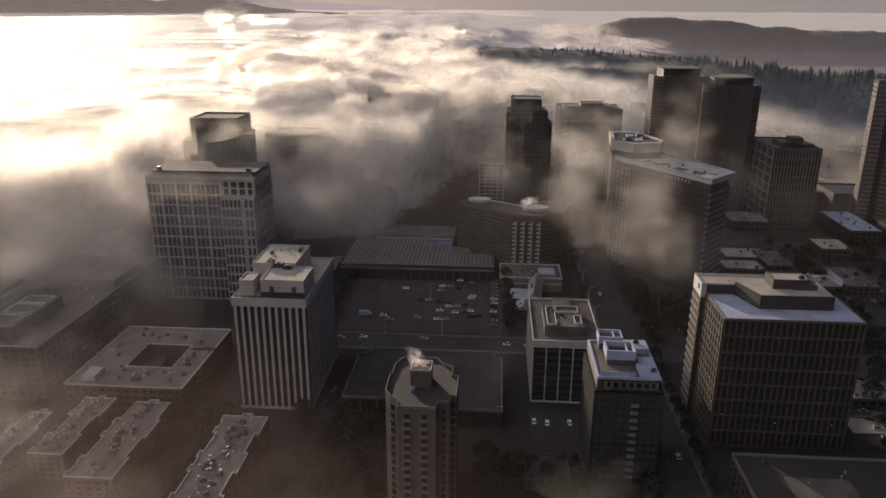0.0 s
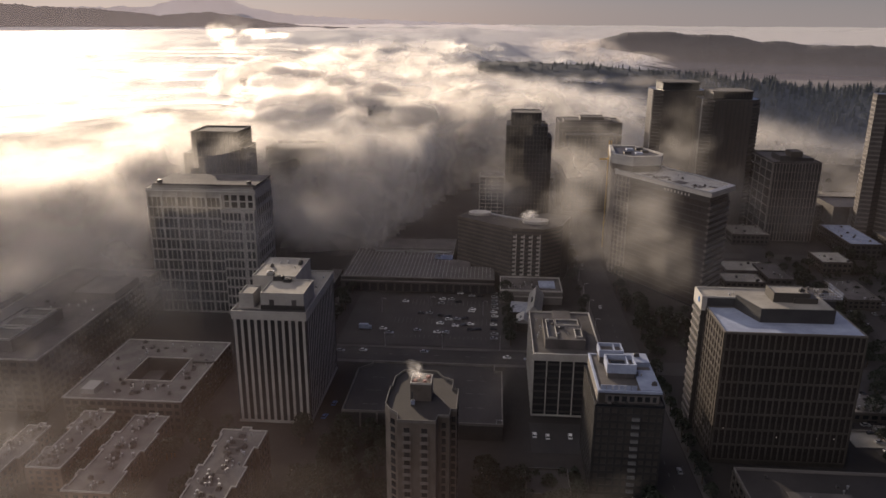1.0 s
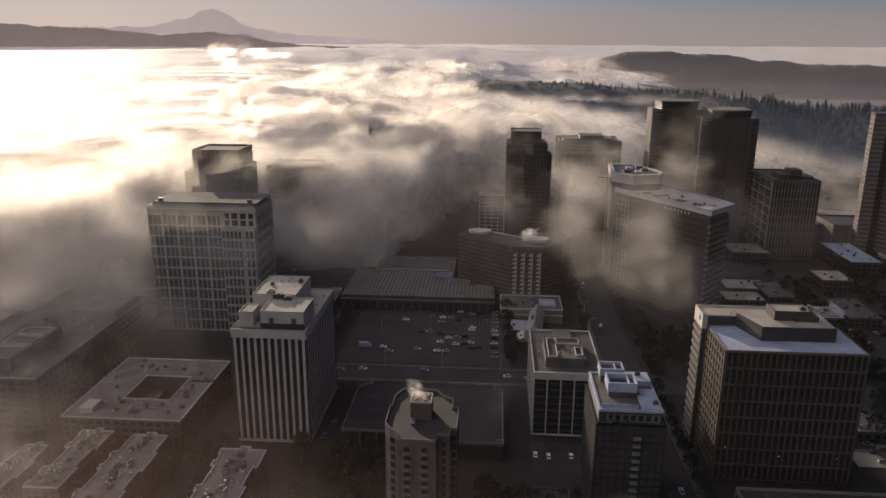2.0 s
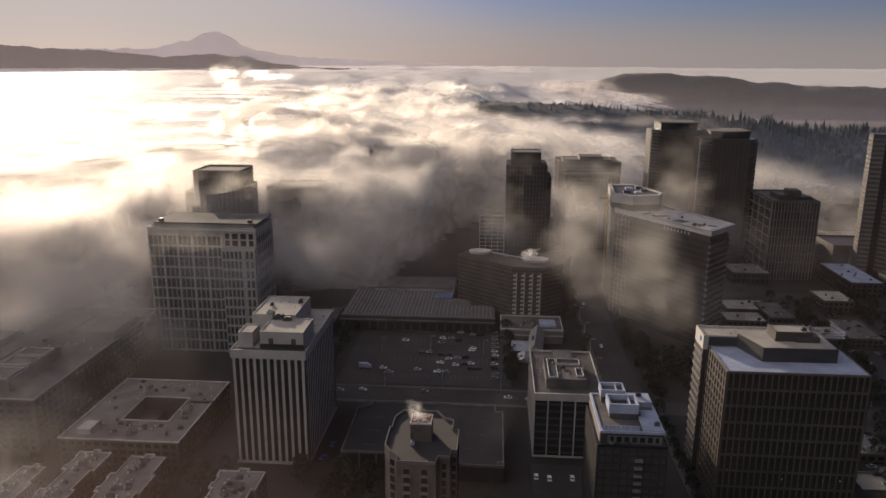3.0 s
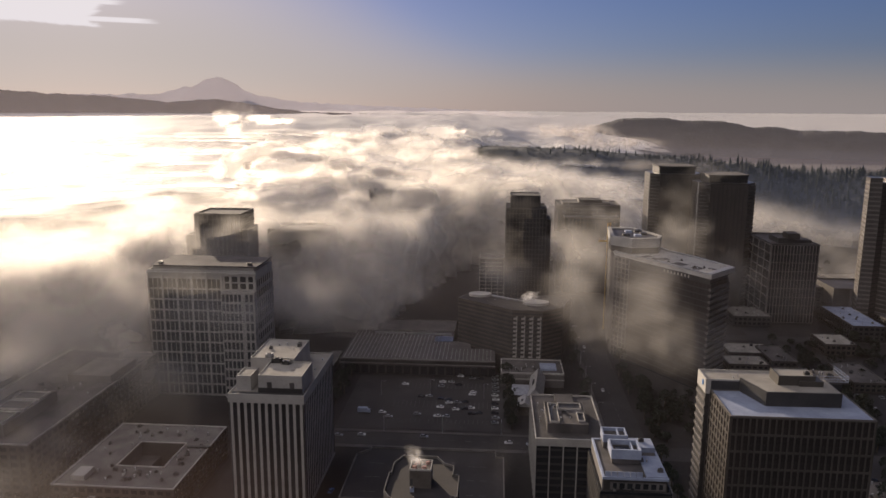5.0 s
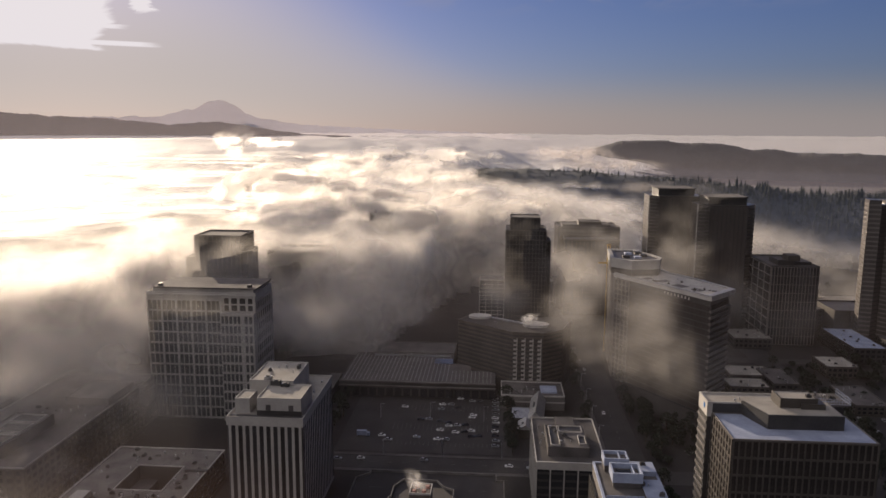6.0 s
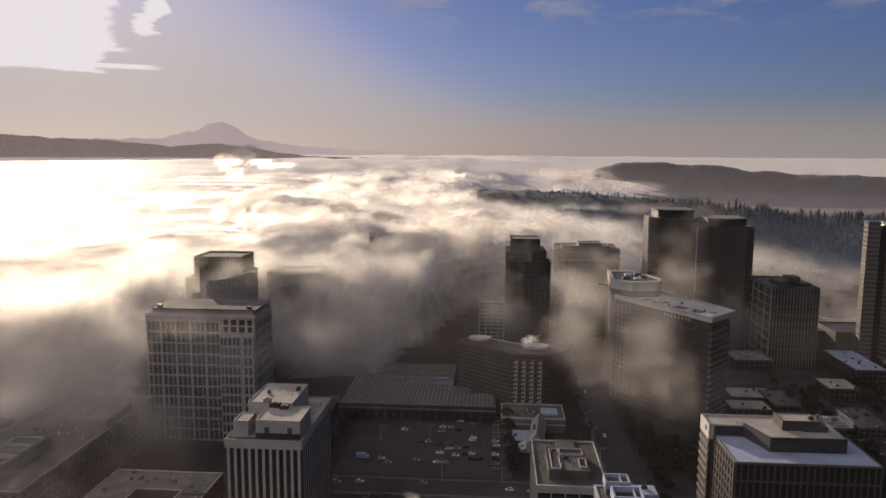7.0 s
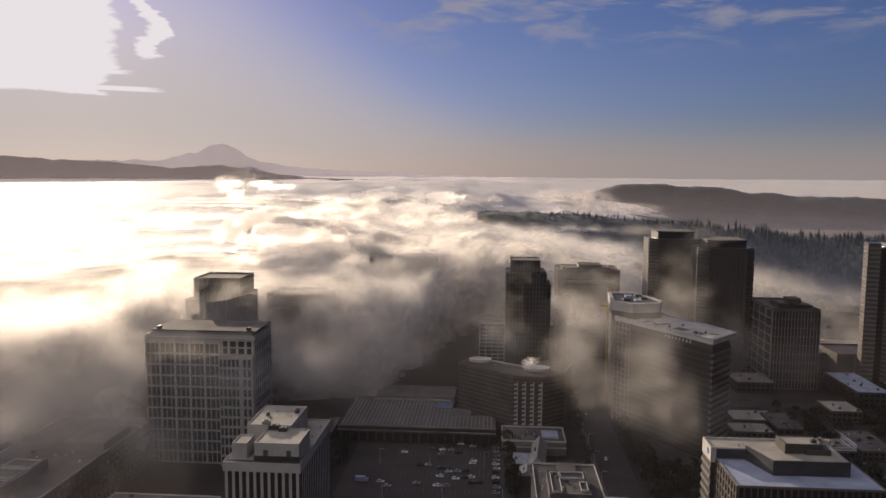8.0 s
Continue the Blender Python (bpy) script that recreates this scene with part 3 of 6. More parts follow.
# ---------------- apartment tower with white terraces ----------------
def terraced_tower(x, y):
    t = thing("terraced_apartment_tower", x, y, label="dark apartment tower topped by white terraces and penthouses", category="apartment tower")
    w, d, h = 27.0, 36.0, 40.5
    box_part("body", t, DARK, 0, w, 0, d, 0, h)
    box_part("deck", t, GREYROOF, 0.3, w - 0.3, 0.3, d - 0.3, h, h + 0.15)
    facade(t, 0, 0, w, 0, 1, h, 9, 12, DARK, SMOKED, 0.3, 0.34, 0.3)
    facade(t, 0, d, 0, 0, 1, h, 11, 12, DARK, SMOKED, 0.3, 0.34, 0.3)
    bm = bmesh.new()
    for k in range(11):
        bmesh_box(bm, 14.5, 17.5, -1.3, -0.3, 2 + k * 3.3, 3.1 + k * 3.3)
    part("balcony_stack", bm, METAL, t, "stack of pale balconies")
    parapet(t, 0, w, 0, d, h, 1.0, 0.25, GLASS, "glass_rail")
    # storey set back behind the deck
    up = box_part("upper_storey", t, BRONZE, 1.5, w - 1.5, 2.6, d - 1, h + 0.15, h + 5.3)
    facade(up, 4.0, 2.6, w - 2, 2.6, h + 0.6, h + 3.8, 7, 1, CONCRETE, GLASS, 0.35, 0.3, 0.15)
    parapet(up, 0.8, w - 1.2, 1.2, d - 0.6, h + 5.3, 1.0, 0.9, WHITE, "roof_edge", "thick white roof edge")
    box_part("terrace", up, GREYROOF, 1.8, w - 2.2, 2.2, d - 1.6, h + 5.3, h + 5.9)
    bm = bmesh.new()
    for i in range(6):
        bmesh_box(bm, 1.8 + i * 2.4, 4.0 + i * 2.4, 2.0, 2.25, h + 6.1, h + 8.3)
    part("screen", bm, WHITE, up, "white terrace screens")
    box_part("side_wall", up, CONCRETE, 0.9, 1.49, 2.6, d - 1, h + 0.15, h + 6.2, "grey side wall")
    ring = box_part("penthouse", t, GREYROOF, 6.0, 17.0, 13.0, 22.0, h + 6.1, h + 10.0)
    parapet(ring, 5.6, 17.4, 12.6, 22.4, h + 8.2, 4.0, 0.7, WHITE, "white_ring")
    box_part("skylight", ring, GLASS, 8.0, 13.5, 14.5, 20.0, h + 10.0, h + 10.3)
    box_part("partition", ring, WHITE, 14.0, 14.5, 13.4, 21.6, h + 10.0, h + 11.8)
    ring = box_part("rear_penthouse", t, GREYROOF, 4.5, 14.0, 26.5, 34.0, h + 6.1, h + 10.5)
    parapet(ring, 4.2, 14.3, 26.2, 34.3, h + 8.8, 3.2, 0.6, WHITE, "white_ring")
    box_part("partition", ring, WHITE, 10.5, 11.0, 26.8, 33.7, h + 10.5, h + 11.8)
    box_part("east_terrace", t, WHITE, 17.6, w - 1.5, 2.4, 20.0, h + 5.9, h + 6.45, "shade-blue white membrane terrace")
    box_part("north_terrace", t, WHITE, 15.0, w - 2.0, 24.0, 33.0, h + 5.9, h + 8.0, "shade-blue white membrane terrace")
    return t


terraced_tower(42.2, 261.5)
clutter(60, 66, 268, 279, 47.0, 2, 1, 15)
clutter(46, 58, 262.2, 263.6, 40.7, 3, 0, 16)
clutter(59, 66, 288, 292, 48.6, 1, 0, 17)


# ---------------- brick apartment tower with a many-cornered roof ----------------
def brick_tower():
    ox, oy = -24.0, 244.0
    t = thing("brick_apartment_tower", ox, oy, label="grey-brown apartment tower with a many-cornered flat roof", category="apartment tower")
    plan = [(-31.6, 224.5), (-18.0, 224.5), (-17.6, 229), (-13.5, 229), (-13.2, 233.5), (-11.2, 233.5), (-11.2, 249), (-13.6, 249), (-13.6, 256),
            (-17.4, 258), (-20.4, 263), (-33.6, 263), (-36.6, 257), (-36.6, 249), (-37.4, 249), (-37.4, 236), (-35.2, 232), (-32.0, 229)]
    out = [(x - ox, y - oy) for x, y in plan]
    bm = bmesh.new()
    bmesh_prism(bm, out, 0, 51.5)
    part("body", bm, RENDER, t)
    inner = [(x * 0.975, y * 0.985) for x, y in out]
    bm = bmesh.new()
    a = [[bm.verts.new((x, y, z)) for x, y in o] for o, z in ((out, 51.5), (out, 52.6), (inner, 52.6), (inner, 51.5))]
    for p, q in zip(a, a[1:]):
        for i in range(len(out)):
            j = (i + 1) % len(out)
            bm.faces.new((p[i], p[j], q[j], q[i]))
    part("parapet", bm, FELT, t, "pale coping round the roof")
    bm = bmesh.new()
    bmesh_prism(bm, inner, 51.5, 51.65)
    part("roof", bm, ASPHALT, t, "dark flat roof")
    bm = bmesh.new()
    bmesh_box(bm, -1.0, 1.0, -0.15, 0.05, -0.9, 0.9)
    bmesh_box(bm, -1.15, 1.15, -0.25, 0.05, -1.05, -0.9)
    bmesh_box(bm, -0.05, 0.05, -0.2, -0.1, -0.9, 0.9)
    pane = mesh_of("window", bm, GLASS)
    bm = bmesh.new()
    bmesh_box(bm, -1.5, 1.5, -1.3, 0.05, -1.5, -1.25)
    bmesh_box(bm, -1.5, 1.5, -1.3, -1.15, -1.25, -0.2)
    balcony = mesh_of("balcony", bm, CONCRETE)
    for k in range(15):
        z = 3.0 + 3.25 * k
        for u in (-28.2, -22.0):
            part("window", pane, GLASS, t).matrix_basis = pose(u - ox, 224.5 - oy, z)
            part("balcony", balcony, CONCRETE, t).matrix_basis = pose(u - ox, 224.4 - oy, z)
        for u in (-15.5, -12.3):
            part("window", pane, GLASS, t).matrix_basis = pose(u - ox, (229 if u < -14 else 233.5) - oy, z) @ Matrix.Diagonal((0.7, 1, 1, 1))
        for v in (238, 242.5):
            part("window", pane, GLASS, t).matrix_basis = pose(-11.2 - ox, v - oy, z, 0, 0, 90)
        part("window", pane, GLASS, t).matrix_basis = pose(-33.9 - ox, 230.4 - oy, z, 0, 0, -38)
    lift = box_part("lift_house", t, RENDER, -4.6, 3.1, -4.2, 3.4, 51.6, 58.3)
    parapet(lift, -4.6, 3.1, -4.2, 3.4, 58.3, 0.7, 0.35, PALE, "coping")
    box_part("door", lift, DARK, -4.3, -3.5, -4.32, -4.2, 51.7, 55.2)
    for i, (x, y) in enumerate(((-3, -2), (0.5, -2), (-2.2, 1.2), (1.5, 1.5))):
        bm = bmesh.new()
        bmesh.ops.create_cone(bm, segments=12, cap_ends=True, radius1=0.9, radius2=0.75, depth=0.9, matrix=Matrix.Translation((x, y, 58.7)))
        part("fan", bm, surface("rusty fan", (0.25, 0.12, 0.1), (0.4, 0.24, 0.2), 0.7) if i == 0 else bpy.data.materials["rusty fan"], lift)
    return t


brick_tower()
roof_unit(-27.4, 237.2, 51.65, 1.4, 1.4, 1.6, WHITE)


# ---------------- parking garage with an open top deck ----------------
def garage():
    t = thing("parking_garage", -31, 328, label="low concrete parking garage with an open asphalt top deck", category="parking garage")
    plan = [(-38.5, -22), (-14, -22), (-14, -30), (38, -30), (38, 24), (34, 24), (34, 31), (-32, 31), (-32, 28), (-38.5, 22)]
    bm = bmesh.new()
    bmesh_prism(bm, plan, 0, 7.6)
    part("body", bm, DARK, t)
    bm = bmesh.new()
    bmesh_prism(bm, [(x * 0.99, y * 0.985) for x, y in plan], 7.6, 7.75)
    deck = part("deck", bm, ASPHALT, t)
    bm = bmesh.new()
    rings = [[bm.verts.new((x * k, y * k, z)) for x, y in plan] for k, z in ((1.0, 7.6), (1.0, 8.9), (0.985, 8.9), (0.985, 7.6))]
    for p, q in zip(rings, rings[1:]):
        for i in range(len(plan)):
            j = (i + 1) % len(plan)
            bm.faces.new((p[i], p[j], q[j], q[i]))
    part("parapet", bm, FELT, t, "pale concrete parapet")
    bm = bmesh.new()
    for y in (-14, 0, 14):
        for x in (-30, -26, -12, 6, 20, 26):
            bmesh_box(bm, x, x + 3.2, y, y + 0.22, 7.75, 7.77)
    part("bay_lines", bm, PAINT, deck, "faded painted bay lines")
    bm = bmesh.new()
    for i in range(9):
        bmesh_box(bm, -37 + i * 2.7, -34.9 + i * 2.7, -22.06, -21.98, 3.6, 6.2)
    part("opening", bm, DARK, t, "dark openings between the decks")
    for x in (-37.5, -30, -22, -15):
        box_part("pillar", t, CONCRETE, x, x + 0.8, -22.5, -21.95, 0, 7.6)
    return t


garage()


# ---------------- shopping hall with a ribbed roof ----------------
def ribbed_hall():
    t = thing("shopping_hall", -52, 522, label="long low shopping hall with a ribbed grey roof", category="shopping hall")
    plan = [(-55, -34), (54, -32.5), (54, -6), (36, -6), (36, 6), (22, 10), (22, 33), (-55, 33)]
    bm = bmesh.new()
    bmesh_prism(bm, plan, 0, 11.0)
    part("body", bm, DARK, t)
    bm = bmesh.new()
    bmesh_prism(bm, [(x * 0.995, y * 0.99) for x, y in plan], 11.0, 11.5)
    roof = part("roof", bm, GREYROOF, t)
    bm = bmesh.new()
    bmesh_box(bm, -0.12, 0.12, -31, 28, 11.5, 11.75)
    rib = mesh_of("rib", bm, METAL)
    for i in range(27):
        ob = part("rib", rib, METAL, roof)
        ob.matrix_basis = pose(-53 + i * 2.8, 0, 0)
    bm = bmesh.new()
    bmesh_box(bm, -0.12, 0.12, -31, -8, 11.5, 11.75)
    rib = mesh_of("rib", bm, METAL)
    for i in range(11):
        part("rib", rib, METAL, roof).matrix_basis = pose(23 + i * 2.8, 0, 0)
    bm = bmesh.new()
    bmesh_box(bm, 8, 22, 8, 20, 11.5, 11.9)
    part("light_well", bm, GLASS, roof, "dark glazed roof light")
    for y0, y1, z in ((-34.8, -33.0, 11.8), (-36.0, -34.8, 9.0)):
        box_part("eaves", t, CONCRETE, -55.5, 54.3, y0, y1, z - 0.8, z, "pale concrete eaves")
    box_part("ridge_beam", roof, METAL, -40, 20, 25, 25.6, 11.5, 12.6)
    bm = bmesh.new()
    for i in range(18):
        bmesh_box(bm, -52 + i * 6, -47.5 + i * 6, -34.06, -33.9, 1, 6.5)
    part("shop_windows", bm, GLASS, t)
    return t


ribbed_hall()
clutter(-100, -60, 540, 552, 11.6, 2, 6, 21)
for k, (x0, x1, y0, y1, h) in enumerate(((-90, -30, 560, 590, 10), (-25, 5, 562, 590, 13), (-120, -112, 470, 520, 5))):
    t = thing("low_hall", x0, y0, label="low flat-roofed hall in grey concrete", category="hall")
    box_part("body", t, CONCRETE, 0, x1 - x0, 0, y1 - y0, 0, h)
    box_part("roof", t, GREYROOF, 0.4, x1 - x0 - 0.4, 0.4, y1 - y0 - 0.4, h, h + 0.15)
    parapet(t, 0, x1 - x0, 0, y1 - y0, h, 0.6, 0.4, CONCRETE)


# ---------------- folded-front hotel ----------------
def hotel():
    ox, oy = 12.0, 520.0
    t = thing("hotel", ox, oy, label="brown banded hotel folded round a corner, white roof discs", category="hotel")
    plan = [(-26, 534), (13.5, 502.5), (35, 501.5), (50, 514), (58, 540), (40, 548), (10, 530), (-14, 556)]
    out = [(x - ox, y - oy) for x, y in plan]
    bm = bmesh.new()
    bmesh_prism(bm, out, 0, 44)
    part("body", bm, DARK, t)
    bm = bmesh.new()
    bmesh_prism(bm, [(x * 0.985, y * 0.985) for x, y in out], 45.2, 45.4)
    part("roof", bm, ASPHALT, t)
    for k in range(11):
        grown = 1.012
        bm = bmesh.new()
        bmesh_prism(bm, [(x * grown, y * grown) for x, y in out], 9.5 + k * 3.1, 10.9 + k * 3.1)
        part("floor_band", bm, MULLION, t)
    bm = bmesh.new()
    bmesh_prism(bm, [(x * 1.012, y * 1.012) for x, y in out], 43.2, 45.2)
    part("roof_edge", bm, MULLION, t)
    bm = bmesh.new()
    bmesh_box(bm, -1.4, 1.4, -1.5, 0, 0, 0.25)
    bmesh_box(bm, -1.4, 1.4, -1.5, -1.3, 0.25, 1.5)
    bmesh_box(bm, 0.7, 1.4, -1.5, 0.0, 0.25, 2.4)
    bal = mesh_of("balcony", bm, PALE)
    for k in range(10):
        for i in range(4):
            x = 15.8 + i * 5.6
            part("balcony", bal, PALE, t).matrix_basis = pose(x - ox, 502.4 - i * 0.26 - oy, 10.8 + k * 3.1)
    for (x, y, r) in ((-10, 541, 8.5), (31, 520, 9.5)):
        bm = bmesh.new()
        bmesh.ops.create_cone(bm, segments=32, cap_ends=True, radius1=r, radius2=r, depth=2.2, matrix=Matrix.Translation((x - ox, y - oy, 46.1)) @ Matrix.Diagonal((1.0, 0.7, 1, 1)))
        part("roof_disc", bm, PALE, t, "round white roof disc")
    bm = bmesh.new()
    bmesh_prism(bm, [(-4 - ox, 541 - oy), (22 - ox, 524 - oy), (24 - ox, 526 - oy), (-2 - ox, 543 - oy)], 44.2, 46.0)
    part("roof_spine", bm, METAL, t)
    pod = box_part("podium", t, CONCRETE, 6 - ox, 48.5 - ox, 472.5 - oy, 501 - oy, 0, 9.0)
    box_part("podium_roof", pod, GREYROOF, 6.6 - ox, 48 - ox, 473.1 - oy, 500.5 - oy, 9.0, 9.15)
    parapet(pod, 6 - ox, 48.5 - ox, 472.5 - oy, 501 - oy, 9.0, 1.1, 0.6, PALE, "coping")
    box_part("podium_band", pod, PALE, 5.8 - ox, 48.7 - ox, 472.2 - oy, 472.5 - oy, 5.0, 6.0)
    box_part("roof_pad", pod, WHITE, 33 - ox, 44 - ox, 480 - oy, 492 - oy, 9.15, 10.4)
    return t


hotel()
clutter(8, 30, 476, 492, 9.15, 6, 8, 23)
clutter(-8, 20, 528, 535, 44.2, 3, 3, 24)


def gabled_house(x0, x1, y0, y1, eaves, ridge_z, along, turn=0.0):
    t = thing("gabled_hall", (x0 + x1) / 2, (y0 + y1) / 2, turn=turn, label="low hall with a pale blue-grey metal gable roof", category="hall", group="gabled halls")
    a, c = (x1 - x0) / 2, (y1 - y0) / 2
    box_part("walls", t, BRONZE, -a + 0.6, a - 0.6, -c + 0.6, c - 0.6, 0, eaves)
    bm = bmesh.new()
    if along:
        pts = [(-a, -c, eaves), (a, -c, eaves), (a, c, eaves), (-a, c, eaves), (0, -c, ridge_z), (0, c, ridge_z)]
        faces = ((0, 4, 5, 3), (1, 2, 5, 4), (0, 1, 4), (2, 3, 5), (0, 3, 2, 1))
    else:
        pts = [(-a, -c, eaves), (a, -c, eaves), (a, c, eaves), (-a, c, eaves), (-a, 0, ridge_z), (a, 0, ridge_z)]
        faces = ((0, 1, 5, 4), (2, 3, 4, 5), (1, 2, 5), (3, 0, 4), (0, 3, 2, 1))
    v = [bm.verts.new(p) for p in pts]
    for f in faces:
        bm.faces.new([v[i] for i in f])
    part("roof", bm, METAL, t, "pale metal roof")
    box_part("skylight", t, DARK, -a * 0.5, -a * 0.2, -c * 0.3, c * 0.05, eaves + 0.3, eaves + (ridge_z - eaves) * 0.75)
    return t


gabled_house(24, 34, 434, 472, 8, 14, True, -6)
gabled_house(13, 24, 440, 459, 7, 10, False, -4)
gabled_house(16, 26, 424, 438, 6, 9, True, -4)
# ---------------- tall towers in and behind the fog ----------------
def grid_tower():
    t = thing("grid_office_tower", -219.5, 440, label="pale office tower with gridded windows, half in fog", category="office tower")
    w, d, h = 70.0, 34.0, 82.5
    box_part("body", t, PALE, 0, w, 0, d, 0, h)
    facade(t, 0, 0, 48, 0, 1, h - 4, 15, 11, PALE, GLASS, 0.16, 0.16, 0.4)
    for i in range(6):
        box_part("pier", t, PALE, i * 9.6 - 0.7 + (0.7 if i == 0 else 0), i * 9.6 + 0.7, -0.9, -0.41, 0, h - 2)
    wing = box_part("corner_wing", t, PALE, 48.5, w, -3.5, 0, 0, 71)
    facade(wing, 48.5, -3.5, 62, -3.5, 1, 70, 5, 11, PALE, GLASS, 0.24, 0.24, 0.4)
    facade(wing, 63, -3.5, w, -3.5, 1, 70, 2, 11, PALE, GLASS, 0.3, 0.24, 0.3, joined=True)
    facade(t, w, 0, w, d, 1, h - 4, 8, 11, PALE, GLASS, 0.34, 0.34, 0.4, joined=True)
    facade(t, 48.5, 0, w, 0, 71.5, h - 2, 4, 2, PALE, GLASS, 0.3, 0.2, 0.4)
    box_part("roof", t, GREYROOF, 0.5, w - 0.5, 0.5, d - 0.5, h, h + 0.2)
    parapet(t, 0, w, 0, d, h, 1.0, 0.5, PALE)
    box_part("cornice", t, PALE, -0.8, w + 0.8, -0.8, -0.02, h - 1.2, h - 0.2)
    up = box_part("plant_storey", t, PALE, 2.5, w - 2, 3, d - 2, h + 0.2, h + 3.0)
    box_part("canopy", up, GREYROOF, 3.5, w + 0.5, 1.5, d - 1, h + 3.0, h + 3.8, "thin grey roof edge")
    for x in (6, w - 6):
        box_part("mast_block", up, DARK, x, x + 2.4, 3.5, 6, h + 3.8, h + 5.6)
    return t


grid_tower()


def ribbed_tower(name, x, y, w, d, h, cols, wall, label, steps=(), rows=0, glass=None):
    """A glass tower with slim vertical ribs and floor lines; steps: (x0, x1, y0, y1, height) of parts that rise further or stay lower."""
    t = thing(name, x, y, label=label, category="tower")
    box_part("body", t, glass or GLASS, 0.2, w - 0.2, 0.2, d - 0.2, 0, h)
    box_part("roof", t, GREYROOF, 0.6, w - 0.6, 0.6, d - 0.6, h, h + 0.2)
    parapet(t, 0, w, 0, d, h, 1.2, 0.5, wall)
    bm = bmesh.new()
    bmesh_box(bm, -0.25, 0.25, -0.35, 0.25, 0, h)
    rib = mesh_of("rib", bm, wall)
    for i in range(cols + 1):
        part("rib", rib, wall, t).matrix_basis = pose(0.25 + i * (w - 0.5) / cols, 0.2, 0)
    side = max(2, round(cols * d / w))
    for i in range(side + 1):
        part("rib", rib, wall, t).matrix_basis = pose(w - 0.2, 0.25 + i * (d - 0.5) / side, 0, 0, 0, 90)
        part("rib", rib, wall, t).matrix_basis = pose(0.2, d - 0.25 - i * (d - 0.5) / side, 0, 0, 0, -90)
    rows = rows or round(h / 3.9)
    bm = bmesh.new()
    bmesh_box(bm, 0.0, w, 0.0, d, 0, 0.5)
    slab_mesh = mesh_of("floor_band", bm, wall)
    for k in range(rows):
        part("floor_band", slab_mesh, wall, t).matrix_basis = pose(0, 0, k * h / rows)
    for x0, x1, y0, y1, top in steps:
        s = box_part("upper_block", t, glass or GLASS, x0, x1, y0, y1, 0 if x0 < 0 or x1 > w else h + 0.2, top)
        parapet(s, x0, x1, y0, y1, top, 0.8, 0.4, wall, "coping")
        box_part("upper_roof", s, GREYROOF, x0 + 0.4, x1 - 0.4, y0 + 0.4, y1 - 0.4, top, top + 0.15)
        n = max(3, round((x1 - x0) / 3))
        for i in range(n + 1):
            px = x0 + 0.15 + i * (x1 - x0 - 0.3) / n
            box_part("upper_rib", s, wall, px - 0.15, px + 0.15, y0 - 0.2, y0, 0 if x0 < 0 or x1 > w else h + 0.2, top)
    return t


ribbed_tower("stepped_dark_tower", 9.6, 620, 34.2, 34, 101, 12, DARK, "dark stepped glass tower rising out of the fog", ((3.4, 29.0, 4, 30, 111.6), (34.21, 38.2, 4, 30, 91.5)))
ribbed_tower("veiled_tower", -229.5, 540, 36, 32, 104, 10, DARK, "dark tower dissolving in thick fog", ((-9.0, -0.01, 4, 29, 87.0), (36.01, 40, 4, 29, 92)))
ribbed_tower("veiled_tower", -189, 592, 43, 36, 84, 8, BRONZE, "dark tower dissolving in thick fog")
ribbed_tower("fog_bound_tower", -142.5, 822, 35, 30, 93.5, 8, BRONZE, "pale tower top just clearing the fog", ((35.01, 57, 4, 24, 83),))
ribbed_tower("wide_office_tower", 65, 762, 64, 40, 86.5, 16, CONCRETE, "wide pale office tower behind drifting fog", ((5, 54, 3, 30, 88.5), (22, 46, 6, 24, 91.5)), glass=BRONZE)
ribbed_tower("lower_office_tower", 70, 735, 54, 24, 77, 14, BRONZE, "brown office tower behind drifting fog")
ribbed_tower("small_office_tower", -14, 700, 24, 24, 41, 4, PALE, "grey office block with pale corner piers")


